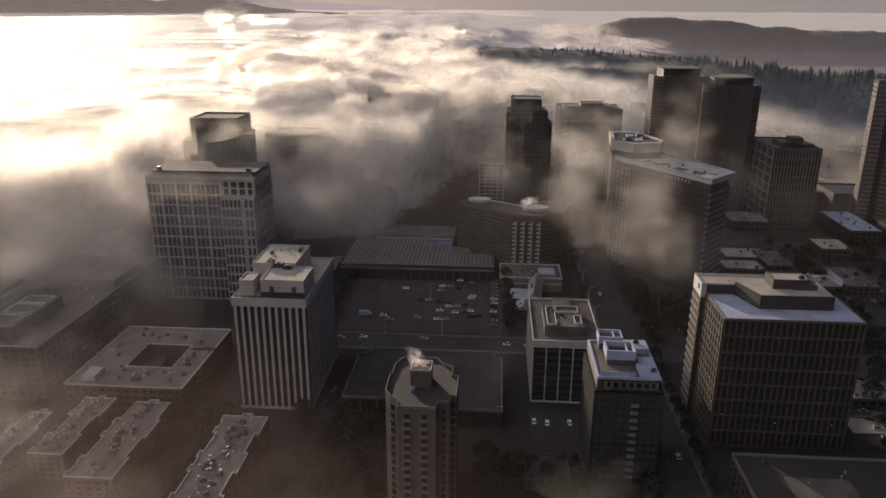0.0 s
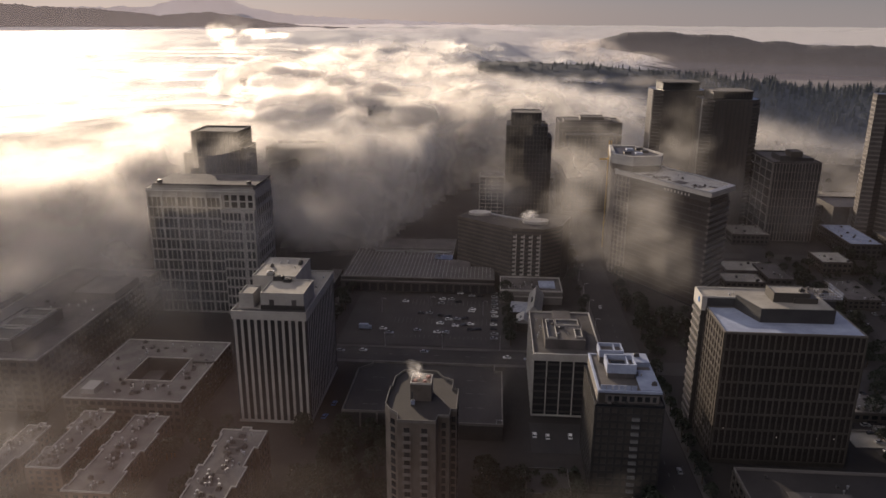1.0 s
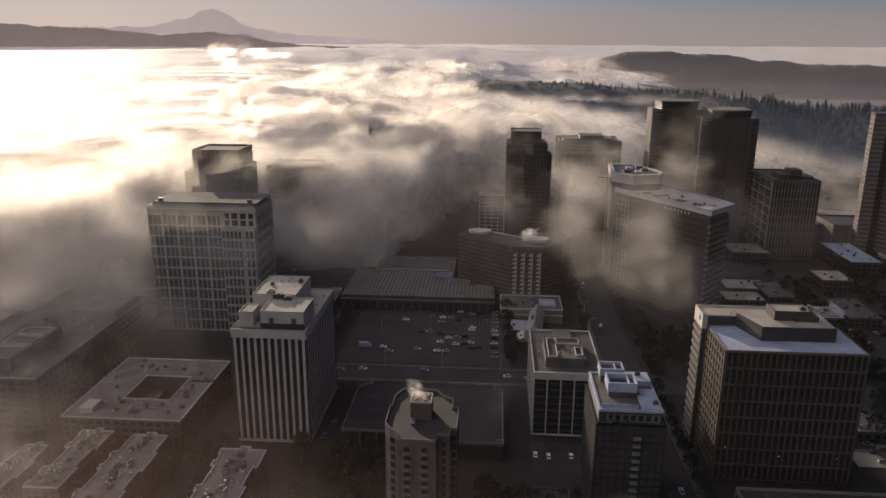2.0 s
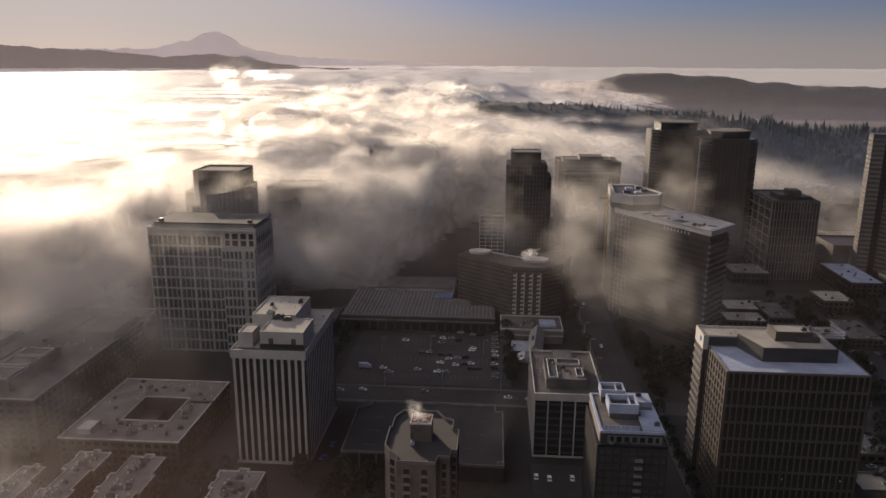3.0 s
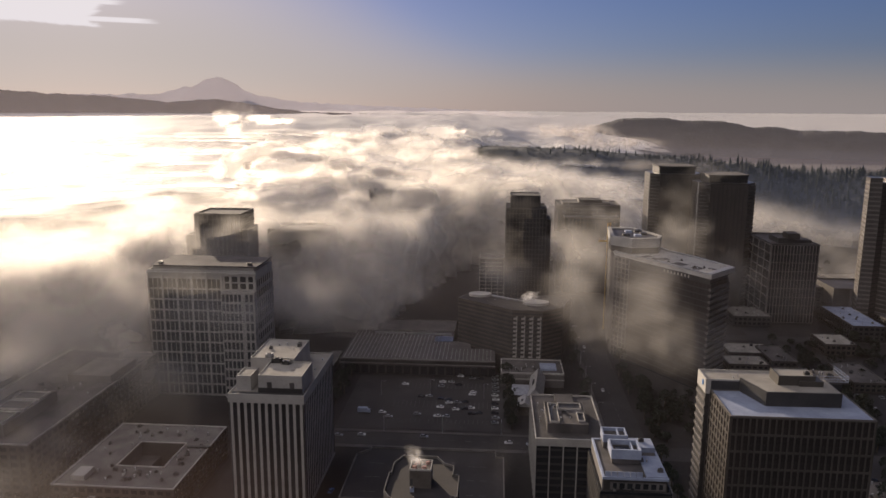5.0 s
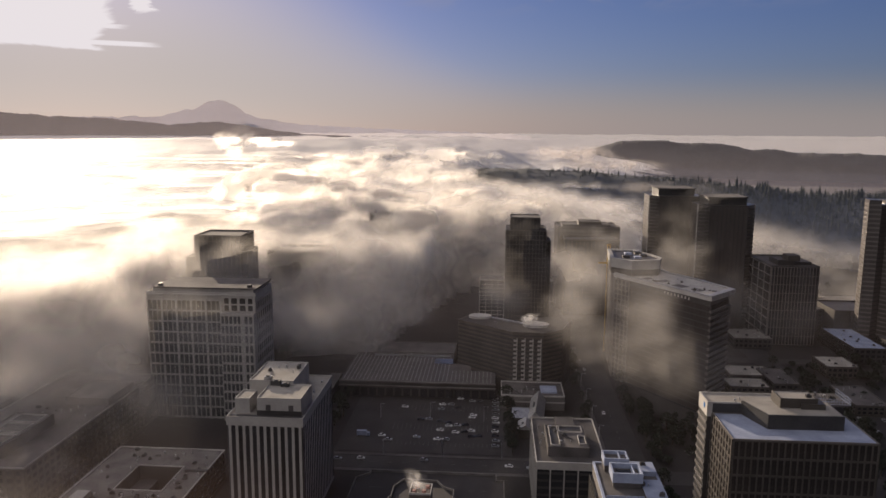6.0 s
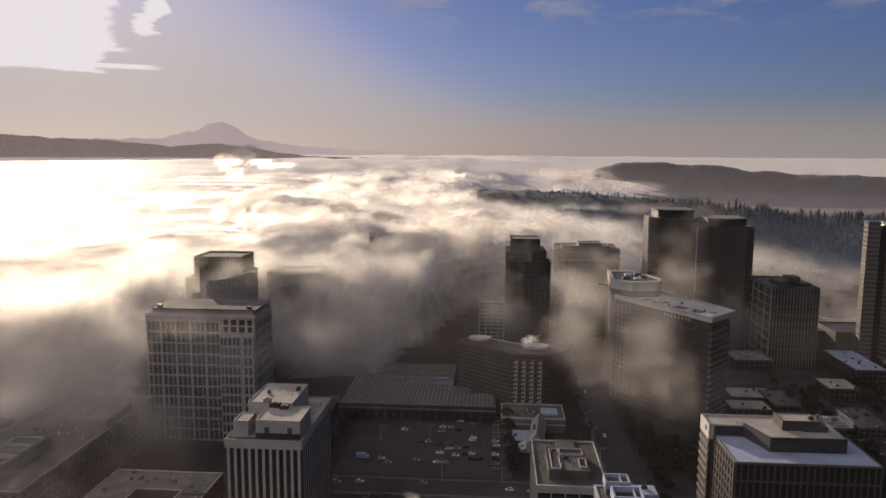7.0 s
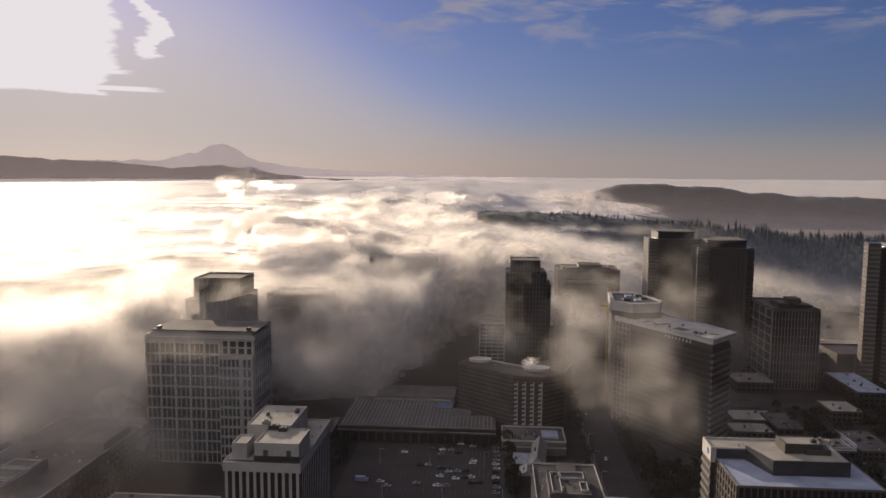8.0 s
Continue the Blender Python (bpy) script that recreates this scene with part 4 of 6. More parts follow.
def residential_tower(x, y, w, d, h, cap, label, floors):
    """A tower of stacked flats: slab edges, recessed glass, chamfered corners with balconies, and a set-back cap."""
    t = thing("residential_tower", x, y, label=label, category="residential tower", group="twin residential towers")
    c = w * 0.17
    plan = [(c, 0), (w - c, 0), (w, c), (w, d - c), (w - c, d), (c, d), (0, d - c), (0, c)]
    bm = bmesh.new()
    bmesh_prism(bm, plan, 0, h)
    part("body", bm, SMOKED, t)
    bm = bmesh.new()
    bmesh_prism(bm, [(w / 2 + (px - w / 2) * 1.005, d / 2 + (py - d / 2) * 1.005) for px, py in plan], 0, 0.4)
    ring = mesh_of("floor_slab", bm, MULLION)
    bm = bmesh.new()
    for flip in (False, True):
        for k, z0, z1 in ((0.6, 0, 0.3), (0.6, 0.3, 1.3)):
            wedge = [(0.2, c * k), (c * k, 0.2), (c, 0.2), (0.2, c)]
            bmesh_prism(bm, [(w - px, py) for px, py in wedge[::-1]] if flip else wedge, z0, z1)
    balc = mesh_of("balcony", bm, MULLION)
    for k in range(floors):
        z = k * h / floors
        part("floor_slab", ring, BRONZE, t).matrix_basis = pose(0, 0, z)
        part("balcony", balc, MULLION, t).matrix_basis = pose(0, 0, z)
    n = 9
    for i in range(n + 1):
        px = c + i * (w - 2 * c) / n
        box_part("mullion", t, DARK, px - 0.2, px + 0.2, -0.5, 0.1, 0, h)
    for px in (0, w):
        box_part("edge_pier", t, PALE, px - 0.5, px + 0.5, c - 0.6, c + 0.4, 0, h)
    bm = bmesh.new()
    x0, x1 = (0.16, 0.84)
    bmesh_prism(bm, [(w * x0, d * 0.12), (w * x1, d * 0.12), (w * (x1 + 0.05), d * 0.5), (w * x1, d * 0.88), (w * x0, d * 0.88), (w * (x0 - 0.05), d * 0.5)], h, cap - 1.2)
    top = part("cap", bm, DARK, t)
    bm = bmesh.new()
    bow = [(w * (x0 - 0.02 + (x1 - x0 + 0.04) * i / 12), d * (0.12 - 0.10 * math.sin(i / 12 * math.pi))) for i in range(13)]
    bmesh_prism(bm, bow + [(w * (x1 + 0.02), d * 0.9), (w * (x0 - 0.02), d * 0.9)], cap - 1.2, cap)
    part("curved_roof", bm, GREYROOF, top, "grey curved roof lid")
    for i in range(14):
        px = w * (0.17 + 0.66 * i / 13)
        box_part("cap_fin", top, BRONZE, px - 0.12, px + 0.12, d * 0.12 - 0.3, d * 0.12, h, cap - 1.2)
    return t


residential_tower(152, 730, 51, 42, 123, 130.5, "dark residential tower with stacked balconies and a curved lid", 38)
residential_tower(189, 690, 51.5, 42, 118.5, 126, "brownish residential tower with stacked balconies in thin fog", 36)


def square_office():
    t = thing("square_office_block", 238.5, 640, label="dark square office block with pale vertical fins and roof sheds", category="office block")
    w, d, h = 40.0, 60.0, 70.5
    box_part("body", t, DARK, 0, w, 0, d, 0, h)
    facade(t, 0, 0, w, 0, 2, h, 15, 9, CONCRETE, GLASS, 0.2, 0.05, 0.7, sub=1)
    facade(t, 0, d, 0, 0, 2, h, 4, 9, CONCRETE, GLASS, 0.08, 0.12, 0.6)
    box_part("roof", t, GREYROOF, 0.5, w - 0.5, 0.5, d - 0.5, h, h + 0.2)
    parapet(t, 0, w, 0, d, h, 1.3, 0.5, DARK)
    penthouse(t, 8, 21, 8, 30, h + 0.2, h + 4.5, DARK, GREYROOF)
    penthouse(t, 15, 25, 5, 18, h + 4.6, h + 9.0, BRONZE, GREYROOF, name="lift_head")
    penthouse(t, 21, 37, 10, 30, h + 0.2, h + 2.6, DARK, GREYROOF)
    return t


square_office()


def glass_tower():
    t = thing("banded_glass_tower", 319, 650, label="tall glass tower with pale sunlit bands down its side", category="tower")
    h = 128.5
    for name, plan, top, wall in (("slim_wing", [(0, 0), (9, -3), (14, 12), (4, 16)], h, BRONZE), ("dark_wing", [(9.01, -3), (17, 2), (22, 18), (14.01, 12)], h - 4, DARK),
                                  ("broad_wing", [(17.01, 2), (24, -8), (48, -2), (48, 30), (22.01, 30), (22.01, 18)], h - 1.5, BRONZE)):
        bm = bmesh.new()
        bmesh_prism(bm, plan, 0, top)
        wing = part(name, bm, SMOKED, t)
        cx, cy = sum(p[0] for p in plan) / len(plan), sum(p[1] for p in plan) / len(plan)
        bm = bmesh.new()
        bmesh_prism(bm, [(cx + (a - cx) * 1.012, cy + (b - cy) * 1.012) for a, b in plan], 0, {"slim_wing": 1.5, "dark_wing": 0.8, "broad_wing": 1.2}[name])
        band = mesh_of("band", bm, {"slim_wing": CONCRETE, "dark_wing": DARK, "broad_wing": CONCRETE}[name])
        for k in range(32):
            part("band", band, PALE, wing).matrix_basis = pose(0, 0, 2 + k * (top - 3) / 32)
    pod = box_part("podium", t, BRONZE, -12, 60, 18, 60, 0, 26)
    parapet(pod, -12, 60, 18, 60, 26, 1.0, 0.6, MULLION, "coping")
    box_part("podium_pier", pod, CONCRETE, 2, 6, 17, 18, 0, 26)
    return t


glass_tower()


def angled_office():
    ox, oy = 115.0, 540.0
    t = thing("angled_office_building", ox, oy, label="glass office building with a sharp white wedge roof", category="office building")
    plan = [(90, 546), (99, 532.7), (140, 472), (158, 494), (146, 526), (130, 552), (118, 600), (94, 600)]
    out = [(x - ox, y - oy) for x, y in plan]
    bm = bmesh.new()
    bmesh_prism(bm, out, 0, 74)
    part("body", bm, GLASS, t)
    edge = [(90, 546), (99, 532.5), (139.6, 470.5), (162, 495), (147, 527), (131, 552), (118, 600), (94, 600)]
    big = [(x - ox, y - oy) for x, y in edge]
    bm = bmesh.new()
    bmesh_prism(bm, big, 77.5, 80)
    lid = part("wedge_roof", bm, PALE, t, "white wedge-shaped roof")
    for px, py, pw, pd, turn in ((128, 506, 7, 9, 33), (137, 494, 6, 7, 33), (120, 522, 9, 6, 33), (146, 492, 5, 3, -50), (110, 530, 8, 4, 33)):
        patch = box_part("roof_patch", lid, GREYROOF, -pw / 2, pw / 2, -pd / 2, pd / 2, 80.0, 80.25)
        patch.matrix_basis = pose(px - ox, py - oy, 0, 0, 0, turn)
    bm = bmesh.new()
    small = [(x * 0.93, y * 0.93) for x, y in big]
    rings = [[bm.verts.new((x, y, z)) for x, y in o] for o, z in ((big, 80), (big, 81), (small, 81), (small, 80))]
    for p, q in zip(rings, rings[1:]):
        for i in range(len(big)):
            j = (i + 1) % len(big)
            bm.faces.new((p[i], p[j], q[j], q[i]))
    part("roof_edge", bm, METAL, lid)
    bm = bmesh.new()
    bmesh_prism(bm, [(x * 0.985, y * 0.985) for x, y in out], 74, 77.5)
    part("top_band", bm, DARK, t)
    for k in range(8):
        x, y = 118 + k * 1.7, 504.2 - k * 2.5
        ob = box_part("sign_bar", t, PALE, -0.55, 0.55, -0.25, 0, -0.9, 0.9, "plain pale sign bar")
        ob.matrix_basis = pose(x - ox - 0.5, y - oy - 0.35, 75.8, 0, 0, -55.7)
    ax, ay, bx, by = 90 - ox, 546 - oy, 99 - ox, 532.7 - oy
    facade(t, ax, ay, bx, by, 1, 77, 4, 20, CONCRETE, GLASS, 0.25, 0.22, 0.4)
    facade(t, bx, by, 140 - ox, 472 - oy, 1, 74, 22, 18, DARK, UNLIT, 0.08, 0.2, 0.12, joined=True)
    facade(t, 94 - ox, 600 - oy, ax, ay, 1, 77, 10, 20, CONCRETE, GLASS, 0.3, 0.3, 0.4, joined=True)
    for k in range(17):
        bm = bmesh.new()
        bmesh_prism(bm, [(140 - ox, 471 - oy), (159 - ox, 494 - oy), (157 - ox, 497 - oy), (138.5 - ox, 474.5 - oy)], 3 + k * 4.15, 4.7 + k * 4.15)
        part("balcony_band", bm, CONCRETE, t, "pale balcony band")
    # drum on the rear roof
    dr = [(93, 552), (104, 541), (121, 546), (124, 556), (121, 566), (112, 588), (96, 590)]
    dr = [((x - 108) * 1.2 + 106 - ox, (y - 563) * 1.1 + 563 - oy) for x, y in dr]
    bm = bmesh.new()
    bmesh_prism(bm, dr, 80, 90.5)
    drum = part("drum", bm, BRONZE, t, "raised plant drum")
    cx, cy = sum(p[0] for p in dr) / 7, sum(p[1] for p in dr) / 7
    bm = bmesh.new()
    rings = [[bm.verts.new((cx + (x - cx) * k, cy + (y - cy) * k, z)) for x, y in dr] for k, z in ((1.02, 84.5), (1.04, 91.5), (0.9, 91.5), (0.9, 90.5))]
    for p, q in zip(rings, rings[1:]):
        for i in range(7):
            bm.faces.new((p[i], p[(i + 1) % 7], q[(i + 1) % 7], q[i]))
    part("drum_collar", bm, PALE, drum)
    for i, (px, py) in enumerate(((100, 560), (108, 556), (114, 566), (104, 574), (112, 578))):
        box_part("drum_plant", drum, WHITE if i % 2 else DARK, px - ox - 2.5, px - ox + 2.5, py - oy - 3, py - oy + 3, 90.5, 91.9)
    return t


angled_office()
clutter(132, 150, 484, 500, 80.1, 3, 5, 31)
clutter(112, 138, 512, 540, 80.1, 5, 4, 32)


def crane(x, y):
    t = thing("tower_crane", x, y, label="slim yellow tower crane mast standing in the fog", category="crane")
    mat = surface("crane yellow", (0.35, 0.22, 0.05), (0.5, 0.33, 0.08), 0.6)
    bm = bmesh.new()
    for dx, dy in ((-1, -1), (1, -1), (1, 1), (-1, 1)):
        bmesh_box(bm, dx - 0.15, dx + 0.15, dy - 0.15, dy + 0.15, 0, 92)
    part("mast", bm, mat, t)
    bm = bmesh.new()
    for k in range(44):
        s = 1 if k % 2 else -1
        for y0 in (-1, 1):
            v = [bm.verts.new(p) for p in ((-s * 1.0, y0, k * 2.1), (-s * 1.0, y0, k * 2.1 + 0.2), (s * 1.0, y0, k * 2.1 + 2.3), (s * 1.0, y0, k * 2.1 + 2.1))]
            bm.faces.new(v)
    part("lattice", bm, mat, t)
    bm = bmesh.new()
    bmesh_box(bm, -8, 14, -0.4, 0.4, 76.0, 77.0)
    part("jib", bm, mat, t)
    return t


crane(95, 612)


# ---------------- low blocks ----------------
def flat_block(name, x0, x1, y0, y1, h, wall, roof, label, cols=0, rows=0, rim=0.8, rimmat=None, side=True, holes=()):
    t = thing(name, x0, y0, label=label, category="building")
    w, d = x1 - x0, y1 - y0
    box_part("body", t, wall, 0, w, 0, d, 0, h)
    box_part("roof", t, roof, 0.4, w - 0.4, 0.4, d - 0.4, h, h + 0.15)
    parapet(t, 0, w, 0, d, h, rim, 0.45, rimmat or wall)
    if cols:
        facade(t, 0, 0, w, 0, 1, h - 0.3, cols, rows, wall, GLASS, 0.35, 0.45, 0.3)
        n = max(2, round(cols * d / w))
        if x0 < 0:
            facade(t, w, 0, w, d, 1, h - 0.3, n, rows, wall, GLASS, 0.35, 0.45, 0.3, joined=n * rows > 150)
        else:
            facade(t, 0, d, 0, 0, 1, h - 0.3, n, rows, wall, GLASS, 0.35, 0.45, 0.3, joined=n * rows > 150)
    return t


def courtyard_block():
    t = thing("courtyard_block", -199, 294, label="low pale office block round a courtyard, flat light roof", category="building")
    w, d, h = 57.0, 66.0, 15.5
    wings = ((0, w, 0, 20), (0, 20.5, 20.01, 45), (43.5, w, 20.01, 45), (0, w, 45.01, d))
    for x0, x1, y0, y1 in wings:
        wing = box_part("wing", t, MULLION, x0, x1, y0, y1, 0, h)
        box_part("wing_roof", wing, FELT, x0, x1, y0, y1, h, h + 0.2)
    parapet(t, -0.3, w + 0.3, -0.3, d + 0.3, h + 0.2, 0.5, 0.7, PALE)
    parapet(t, 20.0, 44.0, 19.5, 45.5, h + 0.2, 0.5, 0.5, PALE, "court_rim")
    box_part("setback", t, PALE, 6.5, 13, 4.5, 13.5, h + 0.2, h + 2.8)
    box_part("court_terrace", t, FELT, 30, 43.5, 20.0, 26, 0, h - 3)
    box_part("court_floor", t, GREYROOF, 20.5, 30, 20.0, 45, 0, h - 7, "grey roof of the sunken court")
    box_part("notch", t, DARK, w - 11, w + 0.5, 40.5, 42.2, h + 0.2, h + 1.1)
    facade(t, w, 0, w, d, 1, h, 16, 4, MULLION, GLASS, 0.3, 0.45, 0.3)
    facade(t, 0, 0, w, 0, 1, h, 14, 4, MULLION, GLASS, 0.3, 0.45, 0.3)
    return t


courtyard_block()
clutter(-178, -146, 298, 311, 15.8, 12, 10, 41)
clutter(-154, -144, 316, 355, 15.8, 6, 6, 42)
clutter(-194, -180, 298, 352, 15.8, 5, 6, 43)
clutter(-190, -150, 342, 357, 15.8, 7, 5, 44)

t = flat_block("long_office_block", -275, -217, 306, 440, 28, BRONZE, GREYROOF, "long grey office block with a pale roof edge", 12, 7, rimmat=PALE)
p = penthouse(t, 20, 41, 8, 52, 28.2, 33.5, CONCRETE, FELT, 0.8)
for y0, y1 in ((10, 24), (27, 38), (40, 50)):
    parapet(p, 24, 39, y0, y1, 33.6, 0.9, 0.4, PALE, "well_rim")
    box_part("well", p, DARK, 24.4, 38.6, y0 + 0.4, y1 - 0.4, 33.6, 33.8)
penthouse(t, 30, 56, 80, 110, 28.2, 32, CONCRETE, FELT, 0.6)
clutter(-262, -220, 362, 384, 28.2, 5, 5, 45)
flat_block("grey_office_block", -330, -285, 345, 400, 26, BRONZE, GREYROOF, "dark office block with a grey flat roof in fog", 8, 6)
flat_block("grey_office_block", -350, -292, 280, 335, 20, BRONZE, GREYROOF, "dark office block with a grey flat roof in fog", 8, 5)


def inset_outline(outline, by):
    """The same outline, moved inwards by that much; it runs anticlockwise."""
    result, n = [], len(outline)
    for i in range(n):
        a, b, c = Vector(outline[i - 1]), Vector(outline[i]), Vector(outline[(i + 1) % n])
        p, q = (b - a).normalized(), (c - b).normalized()
        m, k = Vector((-p.y, p.x)), Vector((-q.y, q.x))
        turn = p.x * q.y - p.y * q.x
        shift = m * by if abs(turn) < 1e-6 else (m + k) * by
        result.append((b.x + shift.x, b.y + shift.y))
    return result


def brick_block(x0, x1, y0, y1, h, label, seed, wall=None):
    """A walk-up apartment block whose long sides step in and out."""
    wall = wall or BRICK
    t = thing("apartment_block", x0, y0, label=label, category="apartment block", group="low apartment blocks")
    w, d = x1 - x0, y1 - y0
    n = max(2, round(d / 14))
    rng = random.Random(seed)
    east, west = [], []
    for i in range(n):
        s, q = (1.6 if i % 2 else 0.0), (rng.uniform(0.8, 2.4) if i % 2 else 0.0)
        a, b = i * d / n, (i + 1) * d / n
        east += [(w - s, a), (w - s, b)]
        west += [(q, a), (q, b)]
        if q == 0:  # a shallow bay half way along the section
            west[-1:] = [(q, a + 4), (q + 0.9, a + 4), (q + 0.9, b - 4), (q, b - 4), (q, b)]
        facade(t, w - s, a, w - s, b - 0.01, 1, h - 0.5, 4, max(2, round(h / 3.2)), wall, GLASS, 0.45, 0.45, 0.2)
    # a stair head that stands out at the far end
    outline = east + [(w * 0.62, d), (w * 0.62, d + 2.2), (w * 0.4, d + 2.2), (w * 0.4, d)] + west[::-1]
    bm = bmesh.new()
    bmesh_prism(bm, outline, 0, h)
    part("body", bm, wall, t)
    bm = bmesh.new()
    bmesh_prism(bm, inset_outline(outline, 0.3), h, h + 0.15)
    part("roof", bm, FELT, t, "pale worn flat roof")
    bm = bmesh.new()
    rings = [[bm.verts.new((x, y, z)) for x, y in o] for o, z in ((outline, h), (outline, h + 0.7), (inset_outline(outline, 0.45), h + 0.7), (inset_outline(outline, 0.45), h))]
    for p, q in zip(rings, rings[1:]):
        for i in range(len(outline)):
            j = (i + 1) % len(outline)
            bm.faces.new((p[i], p[j], q[j], q[i]))
    part("coping", bm, PALE, t, "pale coping round the roof")
    for k in range(n * 2):  # dark patched strips along the middle of the roof
        y = (k + 0.5) * d / n / 2
        box_part("roof_patch", t, GREYROOF, w * 0.5 - rng.uniform(1, 3), w * 0.5 + rng.uniform(1, 3.5), y - rng.uniform(1.2, 2.6), y + rng.uniform(1.2, 2.6), h + 0.15, h + 0.2 + 0.004 * k)
    facade(t, 0, 0, w, 0, 1, h - 0.5, max(3, round(w / 4)), max(2, round(h / 3.2)), wall, GLASS, 0.45, 0.45, 0.2)
    clutter(x0 + w * 0.3, x1 - w * 0.3, y0 + 2, y1 - 2, h + 0.2, round(d / 3.2), round(d / 3), seed)
    clutter(x0 + 3, x1 - 3, y0 + 3, y1 - 3, h + 0.2, 2, round(d / 6), seed + 500)
    return t


brick_block(-109, -90, 196, 260, 23.5, "brick apartment block with a cluttered pale flat roof", 51)
brick_block(-186, -171, 244, 289, 12, "low apartment block with a pale roof in thin fog", 52)
brick_block(-163, -143, 230, 287, 12, "low apartment block with a pale roof in thin fog", 53)
brick_block(-205, -192, 225, 275, 12, "low apartment block with a pale roof in thin fog", 54)

t = flat_block("flat_roofed_block", 100, 168, 222, 266, 11.5, MULLION, ASPHALT, "low concrete block with a broad pale parapet", 14, 3, rim=1.4, rimmat=CONCRETE)
box_part("roof_pad", t, GREYROOF, 16, 40, 12, 30, 11.65, 12.0)
clutter(106, 160, 226, 262, 11.7, 5, 6, 55)
flat_block("flat_roofed_block", 16, 34, 252, 270, 5, BRONZE, ASPHALT, "low dark block in the shade of towers", 5, 1)

SHOPS = ((254, 277, 556, 583, 9, TANROOF), (291, 317, 594, 656, 13, WHITE), (168, 196, 510, 530, 7, TANROOF), (200, 218, 516, 552, 8, GREYROOF), (176, 208, 536, 560, 7, TANROOF),
         (208, 240, 630, 662, 9, FELT), (166, 210, 452, 470, 6, GREYROOF), (330, 372, 560, 640, 12, GREYROOF), (240, 262, 480, 520, 7, GREYROOF), (282, 330, 690, 740, 22, GREYROOF),
         (345, 420, 740, 790, 14, GREYROOF), (260, 300, 760, 800, 9, GREYROOF), (380, 450, 650, 720, 18, GREYROOF), (215, 250, 300, 345, 8, GREYROOF), (330, 395, 440, 500, 9, GREYROOF))
for k, (x0, x1, y0, y1, h, roof) in enumerate(SHOPS):
    t = flat_block("low_shop", x0, x1, y0, y1, h, (BRONZE, DARK)[k % 2], roof, "low flat-roofed shop with a pale roof" if roof in (WHITE, TANROOF, FELT) else "low flat-roofed shop with a grey roof",
                   max(4, round((x1 - x0) / 4)), max(1, round(h / 4)), 0.6, MULLION)
    tagged(t, group="low shops", category="shop")
    clutter(x0 + 2, x1 - 2, y0 + 2, y1 - 2, h + 0.15, 6 if k == 1 else 3, 4, 60 + k)


t = flat_block("low_shop", 176, 206, 329, 347, 5, MULLION, FELT, "low flat-roofed shop with a cluttered grey roof", 7, 1, 0.5, CONCRETE)
tagged(t, group="low shops", category="shop")
clutter(178, 204, 331, 345, 5.2, 7, 8, 90)


def slatted_fence(x0, x1, y, h):
    t = thing("slatted_fence", x0, y, label="pale slatted fence round a car park", category="fence")
    n = round((x1 - x0) / 2.0)
    for i in range(n + 1):
        box_part("post", t, PALE, i * 2.0 - 0.08, i * 2.0 + 0.08, -0.08, 0.08, 0, h)
    for k in range(4):
        box_part("slat", t, PALE, -0.08, n * 2.0 + 0.08, -0.12, -0.09, 0.5 + k * h / 5, 0.85 + k * h / 5)
    return t


slatted_fence(183, 205, 322, 3.0)
# tan slab put in for a sunlit orange patch; its low walls are added
terrace = thing("entrance_terrace", 168, 306, label="tan paving with added low walls, coloured for a sunlit patch", category="terrace")
box_part("paving", terrace, TANROOF, 0, 15, 0, 13, 0, 0.35)
box_part("low_wall", terrace, CONCRETE, 0, 15, 13.01, 13.5, 0, 1.4)
box_part("side_wall", terrace, CONCRETE, 15.01, 15.5, 0, 13.5, 0, 1.4)


# ---------------- parked cars ----------------
def car(name, x, y, turn, paint, label, long=4.6, high=1.5, z=0.08):
    t = thing(name, x, y, z, turn, label=label, category="car", group="parked cars")
    hw, r = 0.92, 0.33
    bm = bmesh.new()
    side = [(-long / 2, 0.3), (long / 2, 0.3), (long / 2, 0.72), (long * 0.24, 0.95), (-long * 0.46, 0.98), (-long / 2, 0.8)]
    a = [bm.verts.new((px, -hw, pz)) for px, pz in side]
    b = [bm.verts.new((px, hw, pz)) for px, pz in side]
    bm.faces.new(a)
    bm.faces.new(b[::-1])
    for i in range(6):
        j = (i + 1) % 6
        bm.faces.new((a[j], a[i], b[i], b[j]))
    bmesh.ops.recalc_face_normals(bm, faces=bm.faces)
    for px in (-long * 0.3, long * 0.3):
        for py in (-hw + 0.1, hw - 0.1):
            bmesh.ops.create_cone(bm, segments=8, cap_ends=True, radius1=r, radius2=r, depth=0.22, matrix=Matrix.Translation((px, py, r - 0.06)) @ Matrix.Rotation(radians(90), 4, "X"))
    part("body", bm, paint, t)
    bm = bmesh.new()
    low = [(-long * 0.42, -0.82), (long * 0.22, -0.82), (long * 0.22, 0.82), (-long * 0.42, 0.82)]
    top = [(-long * 0.30, -0.66), (long * 0.06, -0.66), (long * 0.06, 0.66), (-long * 0.30, 0.66)]
    lo, hi = [bm.verts.new((px, py, 0.94)) for px, py in low], [bm.verts.new((px, py, high - 0.04)) for px, py in top]
    bm.faces.new(hi)
    for i in range(4):
        j = (i + 1) % 4
        bm.faces.new((lo[i], lo[j], hi[j], hi[i]))
    part("windows", bm, GLASS, t, "dark glass")
    box_part("roof", t, paint, -long * 0.30, long * 0.06, -0.66, 0.66, high - 0.04, high + 0.02)
    return t


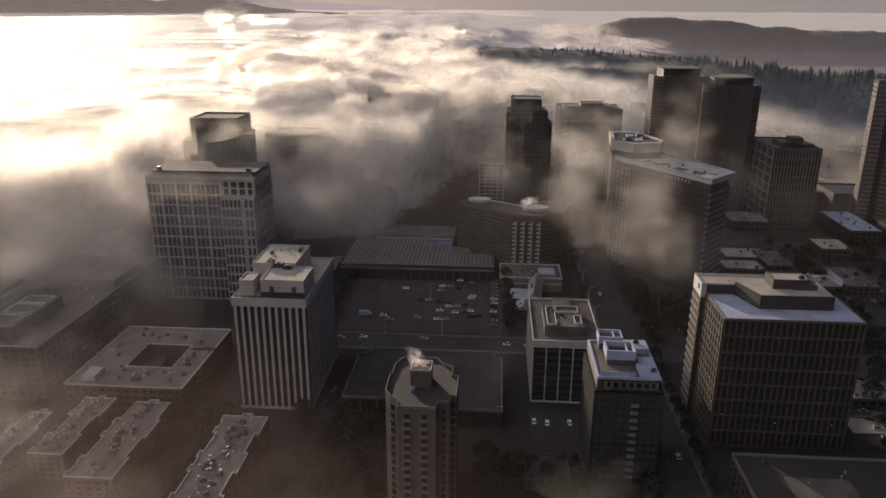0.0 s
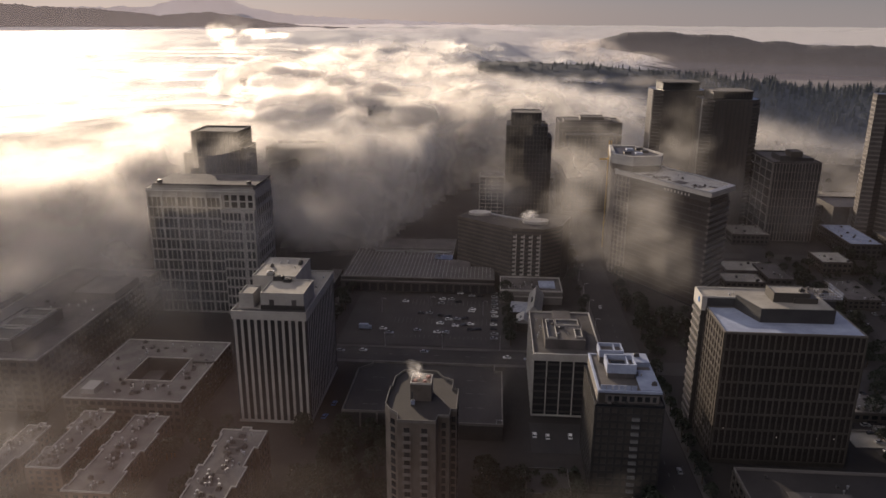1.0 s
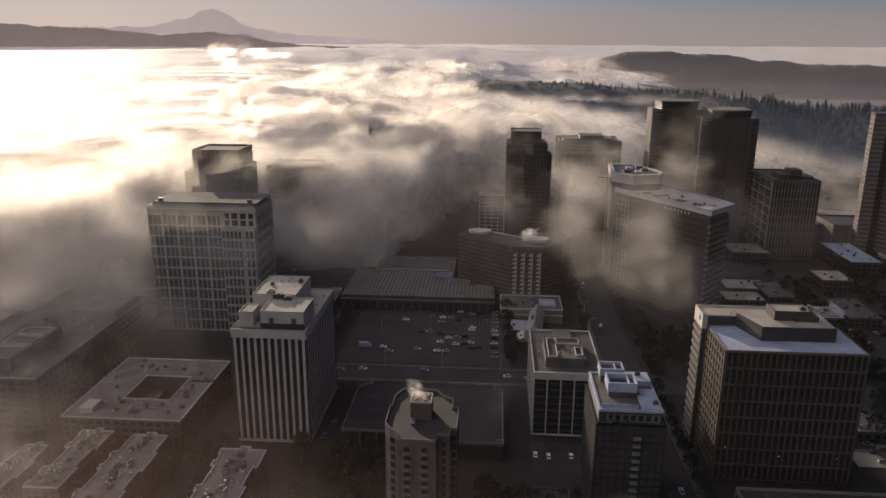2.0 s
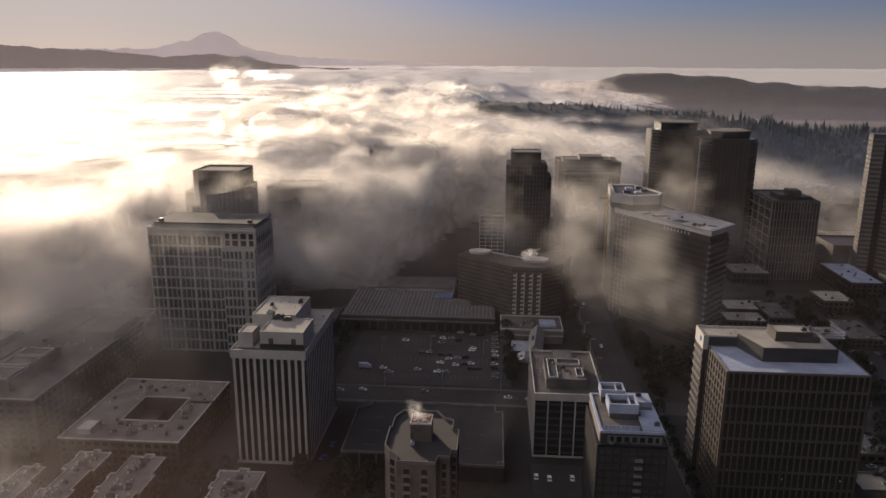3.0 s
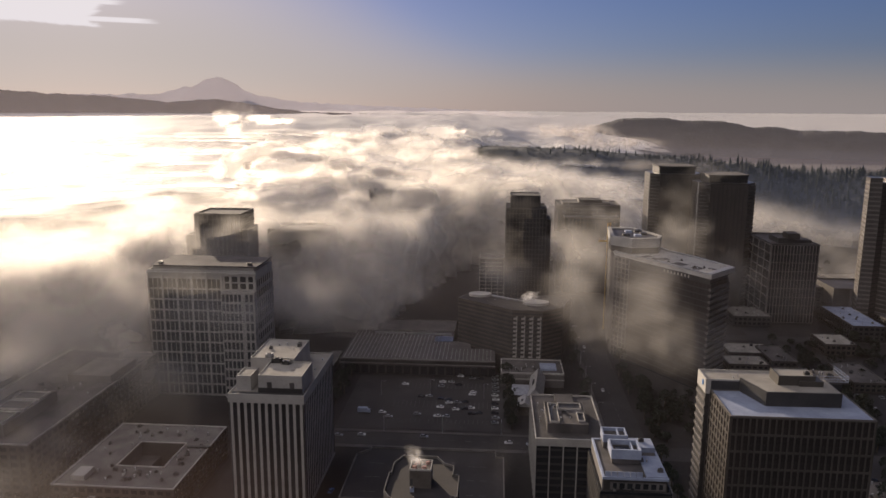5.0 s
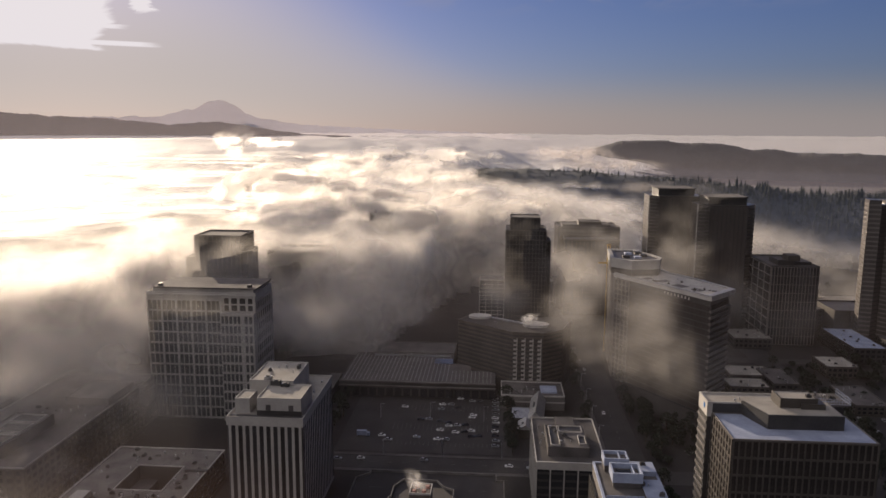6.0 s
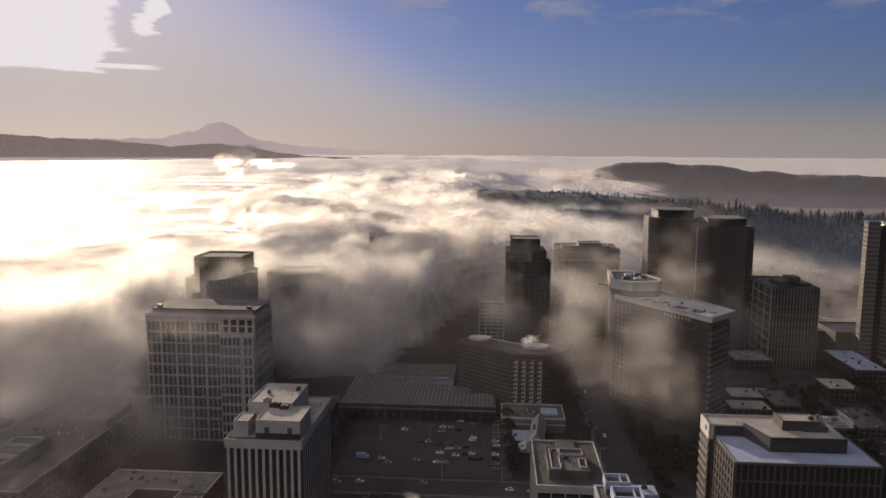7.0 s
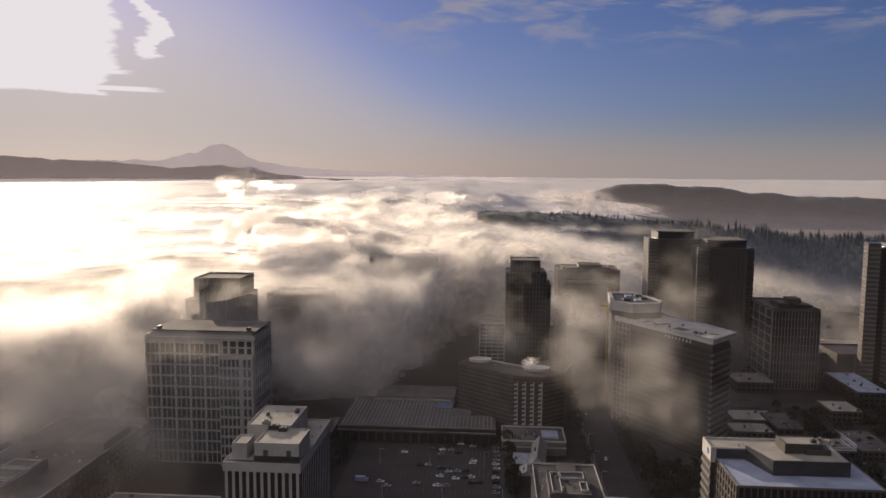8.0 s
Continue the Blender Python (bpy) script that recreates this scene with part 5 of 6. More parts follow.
PAINTS = [(surface("car white", (0.6, 0.6, 0.6), (0.75, 0.75, 0.75), 0.25, bump=0), "white car parked on dark asphalt"),
          (surface("car silver", (0.35, 0.36, 0.38), (0.45, 0.46, 0.48), 0.3, 0.6, bump=0), "silver car parked on dark asphalt"),
          (surface("car dark", (0.02, 0.022, 0.03), (0.04, 0.04, 0.05), 0.25, bump=0), "dark car parked on dark asphalt"),
          (surface("car blue", (0.08, 0.14, 0.32), (0.12, 0.2, 0.42), 0.25, bump=0), "blue car parked in the shade"),
          (surface("car red", (0.25, 0.03, 0.03), (0.35, 0.05, 0.04), 0.25, bump=0), "red car parked on dark asphalt")]
MODELS = [car("car", 0, 0, 0, paint, label) for paint, label in PAINTS]
used = set()


def park(kind, x, y, turn, z=0.08):
    m = pose(x, y, z, 0, 0, turn)
    if kind in used:
        return copy_thing(MODELS[kind], m)
    used.add(kind)
    MODELS[kind].matrix_world = m
    return MODELS[kind]


rng = random.Random(5)
for i in range(9):
    park(rng.choice((0, 0, 1, 1, 2)), -55.7 + i * 5.4 + rng.uniform(-0.3, 0.3), 501, 90)
for i in range(12):
    park(rng.choice((0, 1, 1, 2)), 2.5 + rng.uniform(-0.4, 0.4), 412 + i * 7.1, 2)
for u, vs in ((-33, (494, 476, 468, 446, 433, 419)), (-22, (488, 471, 441, 430)), (-13, (484, 455, 433, 424)), (-46, (449, 421))):
    for v in vs:
        park(rng.choice((0, 0, 1, 2, 2)), u + rng.uniform(-1, 1), v, rng.choice((0, 180)))
        if rng.random() < 0.6:
            park(rng.choice((1, 2, 2, 0)), u + 5.4, v + rng.uniform(-1.5, 1.5), 180)
for kind, u, v, turn in ((0, -58.5, 470, 0), (0, -67, 422, 0), (1, -62, 416, 0), (0, -12, 459, 0), (0, -27, 440, 10), (0, -74, 389.5, 0), (1, -87, 388, 0), (1, -38, 390, 0), (0, 10, 386, 180), (1, 22, 385, 180),
                         (3, -77.5, 326, 80), (3, -79.5, 313, 75), (0, 22, 304, 90), (0, 28, 303, 90), (0, 38.5, 304, 90), (1, 50, 303, 90), (0, 74, 470, 88), (0, 72, 560, 90), (1, 83, 395, 88), (0, 79, 365, 10),
                         (0, -108, 290, 80), (4, -146, 585, 0), (0, 74, 300, 90), (1, 83, 280, 90)):
    park(kind, u, v, turn)
for i in range(16):
    park(rng.choice((0, 1, 2, 1)), 181 + rng.uniform(-0.5, 0.5) + 5 * (i % 2), 303 + i * 3.8, 0)
for i in range(22):
    park(rng.choice((0, 1, 2, 1)), 240 + (i % 4) * 15 + rng.uniform(-1, 1), 406 + (i // 4) * 22 + rng.uniform(-3, 3), 90)
for i in range(8):
    park(rng.choice((0, 1, 2)), 195 + rng.uniform(-0.5, 0.5), 305 + i * 7.5, 90)
van = thing("box_truck", -78, 421, 0.08, 0, label="white box truck parked in the car park", category="truck")
box_part("cargo_box", van, WHITE, -4.2, 1.8, -1.2, 1.2, 0.8, 3.6, soft=0.05)
box_part("cab", van, WHITE, 1.9, 3.8, -1.1, 1.1, 0.5, 2.5, soft=0.15)
box_part("windscreen", van, GLASS, 3.75, 3.84, -0.9, 0.9, 1.5, 2.3)
for px in (-3, 2.8):
    for py in (-1, 1):
        bm = bmesh.new()
        bmesh.ops.create_cone(bm, segments=12, cap_ends=True, radius1=0.45, radius2=0.45, depth=0.3, matrix=Matrix.Translation((px, py, 0.42)) @ Matrix.Rotation(radians(90), 4, "X"))
        part("wheel", bm, DARK, van)


def street_lamp(x, y, turn):
    t = thing("street_lamp", x, y, 0.0, turn, label="tall grey street lamp on the pavement", category="street lamp", group="street lamps")
    bm = bmesh.new()
    bmesh.ops.create_cone(bm, segments=8, cap_ends=True, radius1=0.14, radius2=0.08, depth=10, matrix=Matrix.Translation((0, 0, 5)))
    part("pole", bm, METAL, t)
    bm = bmesh.new()
    bmesh_box(bm, 0, 2.4, -0.06, 0.06, 9.85, 10.0)
    part("arm", bm, METAL, t)
    box_part("lamp_head", t, METAL, 1.9, 2.9, -0.18, 0.18, 9.7, 9.9, soft=0.04)
    return t


lamp = street_lamp(65, 300, 0)
for v in range(330, 640, 32):
    if abs(v - 386) > 12:
        copy_thing(lamp, pose(65, v, 0, 0, 0, 0))
for u in range(-130, 60, 34):
    copy_thing(lamp, pose(u, 396, 0, 0, 0, -90))
for u, v in ((-72, 450), (-40, 455), (-5, 450), (4, 300), (-2, 262)):
    copy_thing(lamp, pose(u, v, 0, 0, 0, 0))
# ---------------- distance: hills, mountain, woods ----------------
def line(*points):
    xs, ys = zip(*points)
    return lambda a: float(np.interp(a, xs, ys))


def ridge(name, az0, az1, far, deep, crest, material, label, category, rough=6.0, steps=160, seed=0, fine=60.0, tops=0.0, sharp=False):
    """A long hill at that distance: a crest over the bearing, sloping to front and back. Returns its height over bearing and distance."""
    def height(az, r):
        f = (r - far) / deep + 0.5
        ends = min(1, (az - az0) / 1.5, (az1 - az) / 1.5)
        x, y = r * math.sin(radians(az)), r * math.cos(radians(az))
        up = max(0, 1 - abs(2 * f - 1)) if sharp else max(0, math.sin(max(0, min(1, f)) * math.pi)) ** 0.8
        lift = up * max(0, ends)
        return crest(az) * lift + tops * lift ** 12 * noise.noise(Vector((x / 11, y / 11, seed))) + rough * noise.fractal(Vector((x / fine + seed, y / fine, 0)), 1.0, 2.0, 5) * lift

    bm = bmesh.new()
    rows = []
    for k in range(11):
        r = far + (k / 10 - 0.5) * deep
        rows.append([])
        for i in range(steps + 1):
            az = az0 + (az1 - az0) * i / steps
            rows[-1].append(bm.verts.new((r * math.sin(radians(az)), r * math.cos(radians(az)), height(az, r))))
    for a, b in zip(rows, rows[1:]):
        for i in range(steps):
            bm.faces.new((a[i], a[i + 1], b[i + 1], b[i]))
    for f in bm.faces:
        f.smooth = not sharp
    tagged(new(name, mesh_of(name, bm, material)), label, category, kind="structure")
    return height


MOUNTAIN = line((-36, 245), (-26.4, 255), (-24.8, 260), (-23.7, 289), (-23.1, 305), (-22.7, 299), (-22.1, 325), (-21.5, 354), (-20.9, 362), (-20.3, 352), (-19.7, 325), (-18.9, 284), (-18.1, 257), (-16.8, 240),
                                           (-14.7, 216), (-12.2, 204), (-7.8, 192), (-3.4, 179), (1.0, 165), (4, 150))
MOUNTAIN_AT = ridge("mountain", -36, 4, 4760, 70, MOUNTAIN, ROCK, "hazy snow-covered volcano far beyond the fog", "mountain", rough=9, fine=45, seed=3, steps=500, sharp=True)
FAR_HILL = line((-44, 285), (-35.1, 266), (-33.4, 262), (-31.8, 248), (-30, 246), (-28.2, 242), (-26.4, 228), (-24.5, 212), (-22.5, 221), (-20.9, 228), (-19.7, 214), (-18.5, 201), (-16.4, 174), (-13.9, 156), (-10, 148), (-3, 135))
FAR_HILL_AT = ridge("far_hill", -44, -3, 3700, 70, lambda az: EYE[2] + (FAR_HILL(az) - EYE[2]) * 0.822, FOREST, "dark wooded hills rising out of the fog", "hill", rough=5, seed=8, steps=800, fine=60, tops=4.0, sharp=True)
LONG_HILL_AT = ridge("far_hill", -2, 44, 3400, 500, line((-2, 20), (3, 60), (5.3, 80), (7, 97), (8.7, 128), (9.5, 140), (11.6, 146), (13.6, 142), (15.2, 138), (16.7, 128), (18.6, 112), (21.2, 104), (24.7, 98), (44, 84)),
      FOREST, "long dark wooded hill above the fog", "hill", rough=11, seed=5, steps=800, fine=150, tops=3.0)
NEAR = ridge("near_hill", -4, 52, 1700, 900, line((-4, 70), (-0.8, 98), (1.9, 96), (4.5, 95), (7, 93), (9.6, 84), (13.7, 80), (15.6, 72), (17.6, 64), (19.5, 63), (21.3, 55), (27, 58), (52, 60)),
             FOREST, "forested ridge with tall firs along its crest", "hill", rough=5, seed=1, steps=260)


def fir_mesh(bm, x, y, z, h, r, whorls, arms, rng):
    """Ragged tiers of drooping boughs round a thin stem."""
    for k in range(whorls):
        f = k / whorls
        z0, rad = z + h * (0.10 + 0.88 * f), r * (1 - f) ** 0.85 * rng.uniform(0.75, 1.15) + 0.15
        turn = rng.random() * 6.3
        for i in range(arms):
            a = turn + i * 6.283 / arms
            reach = rad * rng.uniform(0.6, 1.2)
            ca, sa = math.cos(a), math.sin(a)
            w = reach * 0.42
            top = bm.verts.new((x, y, z0 + h * 0.11))
            tip = bm.verts.new((x + ca * reach, y + sa * reach, z0 - h * 0.03))
            lo = bm.verts.new((x + ca * reach * 0.55 - sa * w, y + sa * reach * 0.55 + ca * w, z0 - h * 0.015))
            hi = bm.verts.new((x + ca * reach * 0.55 + sa * w, y + sa * reach * 0.55 - ca * w, z0 - h * 0.015))
            bm.faces.new((top, lo, tip))
            bm.faces.new((top, tip, hi))


def fir(x, y, z, h, r, seed, label):
    rng = random.Random(seed)
    t = thing("fir_tree", x, y, z, label=label, category="tree", group="firs on the ridge")
    bm = bmesh.new()
    bmesh.ops.create_cone(bm, segments=7, cap_ends=True, radius1=h * 0.018, radius2=0.05, depth=h, matrix=Matrix.Translation((0, 0, h / 2)))
    part("trunk", bm, BARK, t)
    bm = bmesh.new()
    fir_mesh(bm, 0, 0, 0, h, r, 13, 8, rng)
    part("crown", bm, LEAF, t)
    return t


rng = random.Random(17)
firs = []
for i in range(210):
    az = rng.uniform(14.5, 31) if i < 160 else rng.uniform(4, 14.5)
    r = 1690 + rng.uniform(-110, 60)
    m = pose(r * math.sin(radians(az)), r * math.cos(radians(az)), NEAR(az, r) - 1.5, rng.uniform(-3, 3), rng.uniform(-3, 3), rng.uniform(0, 360))
    s = rng.choice((0.4, 0.45, 0.5, 0.6, 0.7, 0.85)) if i < 160 else rng.uniform(0.3, 0.5)
    m = m @ Matrix.Diagonal((s, s, s * rng.uniform(0.9, 1.15), 1))
    if i < 4:
        firs.append(fir(0, 0, 0, 27 + 2 * i, 6.0 + 0.6 * i, 70 + i, "tall dark fir on the forested ridge"))
        firs[-1].matrix_world = m
    else:
        copy_thing(firs[i % 4], m).matrix_world = m
bm = bmesh.new()
for i in range(3400):
    az, r = rng.uniform(-2, 38), rng.uniform(1290, 1760)
    x, y = r * math.sin(radians(az)), r * math.cos(radians(az))
    fir_mesh(bm, x, y, NEAR(az, r) - 1.5, rng.uniform(6, 12) * (0.6 if az < 11 else 1.0 if az < 14 else 1.5), rng.uniform(3.4, 5.6), 4, 5, rng)
tagged(new("ridge_woods", mesh_of("ridge_woods", bm, LEAF)), "dense dark fir woods covering the ridge", "woods", kind="stuff")


def leafy_tree(h, r, seed, label):
    """A street tree: trunk, limbs, and a crown of many small leaf clumps with gaps."""
    rng = random.Random(seed)
    t = thing("street_tree", 0, 0, label=label, category="tree", group="street trees")
    bm = bmesh.new()
    bmesh.ops.create_cone(bm, segments=8, cap_ends=True, radius1=h * 0.03, radius2=h * 0.014, depth=h * 0.55, matrix=Matrix.Translation((0, 0, h * 0.275)))
    crown = bmesh.new()
    for i in range(3):
        a, reach = i * 2.1 + rng.random(), r * rng.uniform(0.5, 0.85)
        tip = Vector((math.cos(a) * reach, math.sin(a) * reach, h * rng.uniform(0.6, 0.9)))
        base = Vector((0, 0, h * 0.42))
        q = (tip - base).to_track_quat("Z", "Y").to_matrix().to_4x4()
        bmesh.ops.create_cone(bm, segments=5, cap_ends=True, radius1=h * 0.012, radius2=h * 0.004, depth=(tip - base).length, matrix=Matrix.Translation((tip + base) / 2) @ q)
    part("trunk", bm, BARK, t)
    for i in range(420):
        a, e, k = rng.uniform(0, 6.283), rng.uniform(-0.5, 1.5), rng.uniform(0.35, 1.0) ** 0.5
        c = Vector((math.cos(a) * math.cos(e) * r * k, math.sin(a) * math.cos(e) * r * k, h * 0.62 + math.sin(e) * h * 0.36 * k))
        u, v = Vector((rng.gauss(0, 1), rng.gauss(0, 1), rng.gauss(0, 1))).normalized() * rng.uniform(0.35, 0.75), Vector((rng.gauss(0, 1), rng.gauss(0, 1), rng.gauss(0, 1))).normalized() * rng.uniform(0.3, 0.6)
        crown.faces.new([crown.verts.new(c + p) for p in (u, v, -u, -v)])
    part("crown", crown, LEAF, t)
    return t


trees = [leafy_tree(9 + 2 * i, 3.2 + 0.7 * i, 90 + i, "dark evergreen street tree beside the asphalt") for i in range(3)]
spots = [(12 + rng.uniform(-2, 4), v) for v in range(404, 470, 7)] + [(9 + rng.uniform(-2, 3), v) for v in (476, 482, 488)] + [(-98 + rng.uniform(-4, 3), v) for v in range(402, 505, 8)]
spots += [(65, v) for v in range(244, 372, 11)] + [(90.3, v) for v in range(236, 370, 12)] + [(-121 + rng.uniform(-1, 1), v) for v in range(215, 300, 9)]
spots += [(rng.uniform(212, 236), rng.uniform(390, 585)) for _ in range(26)] + [(rng.uniform(175, 215), rng.uniform(285, 372)) for _ in range(20)] + [(rng.uniform(-85, -40), rng.uniform(225, 296)) for _ in range(26)]
spots += [(rng.uniform(-5, 38), rng.uniform(235, 248)) for _ in range(9)] + [(rng.uniform(280, 420), rng.uniform(520, 900)) for _ in range(40)] + [(rng.uniform(-35, 0), rng.uniform(556, 610)) for _ in range(12)]
spots += [(rng.uniform(-4, 40), rng.uniform(205, 270)) for _ in range(28)] + [(rng.choice((61, 92)) + rng.uniform(-3, 3), rng.uniform(400, 620)) for _ in range(24)]
spots += [(rng.uniform(93, 104), rng.uniform(392, 470)) for _ in range(9)] + [(rng.uniform(108, 170), rng.uniform(400, 460)) for _ in range(16)] + [(rng.uniform(205, 300), rng.uniform(396, 600)) for _ in range(10)]
for i, (u, v) in enumerate(spots):
    s = rng.uniform(0.7, 1.15)
    m = pose(u, v, 0, 0, 0, rng.uniform(0, 360)) @ Matrix.Diagonal((s, s, s, 1))
    (trees[i] if i < 3 else copy_thing(trees[i % 3], m)).matrix_world = m

# crowns added as a dark mass, to darken the ground between blocks
belt = random.Random(23)
crowns = []
for x0, x1, y0, y1, count in ((-4, 40, 205, 272, 50), (93, 104, 392, 470, 16), (106, 172, 398, 466, 60), (205, 300, 396, 590, 110), (280, 420, 520, 700, 70), (215, 330, 290, 372, 40), (-82, -40, 215, 296, 50)):
    crowns += [(belt.uniform(x0, x1), belt.uniform(y0, y1), belt.uniform(4, 8), belt.uniform(2.2, 4.2)) for _ in range(count)]
verts, quads = [], []
for u, v, h, r in crowns:
    for _ in range(110):
        a, e, k = belt.uniform(0, 6.283), belt.uniform(-0.4, 1.5), belt.uniform(0.3, 1.0) ** 0.5
        c = Vector((u + math.cos(a) * math.cos(e) * r * k, v + math.sin(a) * math.cos(e) * r * k, h * 0.5 + math.sin(e) * h * 0.5 * k))
        p, q = (Vector((belt.gauss(0, 1), belt.gauss(0, 1), belt.gauss(0, 1))).normalized() * belt.uniform(0.5, 1.1) for _ in range(2))
        quads.append(tuple(range(len(verts), len(verts) + 4)))
        verts += [c + p, c + q, c - p, c - q]
belt_mesh = bpy.data.meshes.new("tree_belt")
belt_mesh.from_pydata(verts, [], quads)
belt_mesh.materials.append(LEAF)
tagged(new("tree_belt", belt_mesh), "dark evergreen trees and hedges added to darken ground between blocks", "trees", kind="stuff")

autumn = leafy_tree(8, 3.4, 99, "rust-coloured autumn tree among low apartment blocks")
autumn.children[-1].data.materials[0] = RUST
for i in range(34):
    s = rng.uniform(1.0, 1.7)
    m = pose(rng.choice((-188, -167, -139, -208, -128, -114)) + rng.uniform(-2, 2), rng.uniform(215, 296), 0, 0, 0, rng.uniform(0, 360)) @ Matrix.Diagonal((s, s, s, 1))
    (autumn if i == 0 else copy_thing(autumn, m)).matrix_world = m


# ---------------- fog ----------------
LATTICE = np.random.RandomState(7).rand(48, 48, 48)


def value_noise(x, y, z):
    """Smooth noise between 0 and 1 over arrays of places."""
    cells, parts = [], []
    for v in (x, y, z):
        low = np.floor(v)
        f = v - low
        cells.append(low.astype(int))
        parts.append(f * f * (3 - 2 * f))
    total = 0.0
    for i, j, k in itertools.product((0, 1), repeat=3):
        weight = 1.0
        for take, f in zip((i, j, k), parts):
            weight = weight * (f if take else 1 - f)
        total = total + weight * LATTICE[(cells[0] + i) % 48, (cells[1] + j) % 48, (cells[2] + k) % 48]
    return total


def billow(x, y, z, octaves=4):
    """Cloudy noise between about -1 and 1."""
    total, size, most = 0.0, 1.0, 0.0
    for k in range(octaves):
        total = total + size * (2 * value_noise(x * 2.03 ** k + 7.3 * k, y * 2.03 ** k + 3.1 * k, z * 2.03 ** k) - 1)
        most += size
        size *= 0.52
    return 1.6 * total / most


def table(*points):
    xs, ys = zip(*points)
    return lambda a: np.interp(a, xs, ys)


EDGE = table((-75, 500), (-40, 505), (-36, 512), (-31, 535), (-28, 565), (-24.5, 610), (-21, 605), (-17, 585), (-13, 570), (-9.5, 580), (-7.5, 620), (-5.6, 690), (-3.6, 760), (-1, 830), (6, 860), (12, 880), (16, 960), (24, 1060), (52, 1200))
SLOPE = table((-36, 1.3), (-15, 1.1), (-8, 0.8), (40, 0.75))
CALM = table((400, 92), (800, 100), (950, 103), (1200, 103), (1450, 101), (1700, 92), (1900, 90), (2300, 92), (3000, 104), (3700, 118), (4850, 168))
HOLLOW = table((400, 76), (800, 76), (950, 64), (1150, 48), (1350, 30), (1900, 20), (3050, 12), (3420, 12), (3700, 95), (4850, 168))
OPEN_SEA = table((400, 99), (520, 98), (640, 99), (800, 102), (1500, 112), (2500, 135), (3600, 153), (4850, 169))


def step(v):
    v = np.clip(v, 0, 1)
    return v * v * (3 - 2 * v)


def fog_surface(x, y):
    """Height of the fog's top over arrays of places, before it falls off at the front."""
    az, r = np.degrees(np.arctan2(x, y)), np.hypot(x, y)
    right, low = np.clip((az + 3) / 7, 0, 1), np.clip((az - 5) / 10, 0, 1)
    top = OPEN_SEA(r) * (1 - right) + (CALM(r) * (1 - low) + HOLLOW(r) * low) * right
    q = y * 0.97 - x * 0.24 + 40 * billow(x / 170, y / 170, 9 + 0 * x, 2)  # the swell runs in long rolls, aslant to the view
    p = x * 0.97 + y * 0.24
    swell = 18 * billow(p / 100, q / 330, 0 * x, 3) + 3.0 * billow(p / 30, q / 70, 4 + 0 * x, 3) * np.clip((1500 - r) / 700, 0.15, 1)
    swell *= 0.15 + 0.85 * np.clip((az + 17) / 10, 0, 1)  # smoother towards the sun, where the fog lies deepest
    calm = 1 + 0.5 * np.clip((r - 900) / 1200, 0, 1) - 1.15 * np.clip((r - 2400) / 1600, 0, 1) * np.clip((az + 12) / 12, 0, 1)
    top = top - 13 * np.exp(-((az + 8) / 3.2) ** 2 - ((r - 790) / 75) ** 2)  # a dip round the sunken tower
    return top + swell * calm * (1 - 0.6 * np.clip((r - 1600) / 800, 0, 1))


def fog_mesh(name, places, mass, keep, material, label):
    """One curtain or sheet of droplets: a grid of places with a mass at each."""
    rows, cols = mass.shape
    quads = keep[:-1, :-1] | keep[1:, :-1] | keep[:-1, 1:] | keep[1:, 1:]
    j, i = np.nonzero(quads)
    if not len(j):
        return []
    a = j * cols + i
    faces = np.stack((a, a + 1, a + cols + 1, a + cols), 1)
    used_verts, faces = np.unique(faces, return_inverse=True)
    me = bpy.data.meshes.new(name)
    me.from_pydata(places.reshape(-1, 3)[used_verts].tolist(), [], faces.reshape(-1, 4).tolist())
    me.attributes.new("fog_mass", "FLOAT", "POINT").data.foreach_set("value", mass.reshape(-1)[used_verts].astype(np.float32))
    me.polygons.foreach_set("use_smooth", np.ones(len(me.polygons), dtype=bool))
    me.materials.append(material)
    return tagged(new(name, me), label, "fog", kind="stuff")


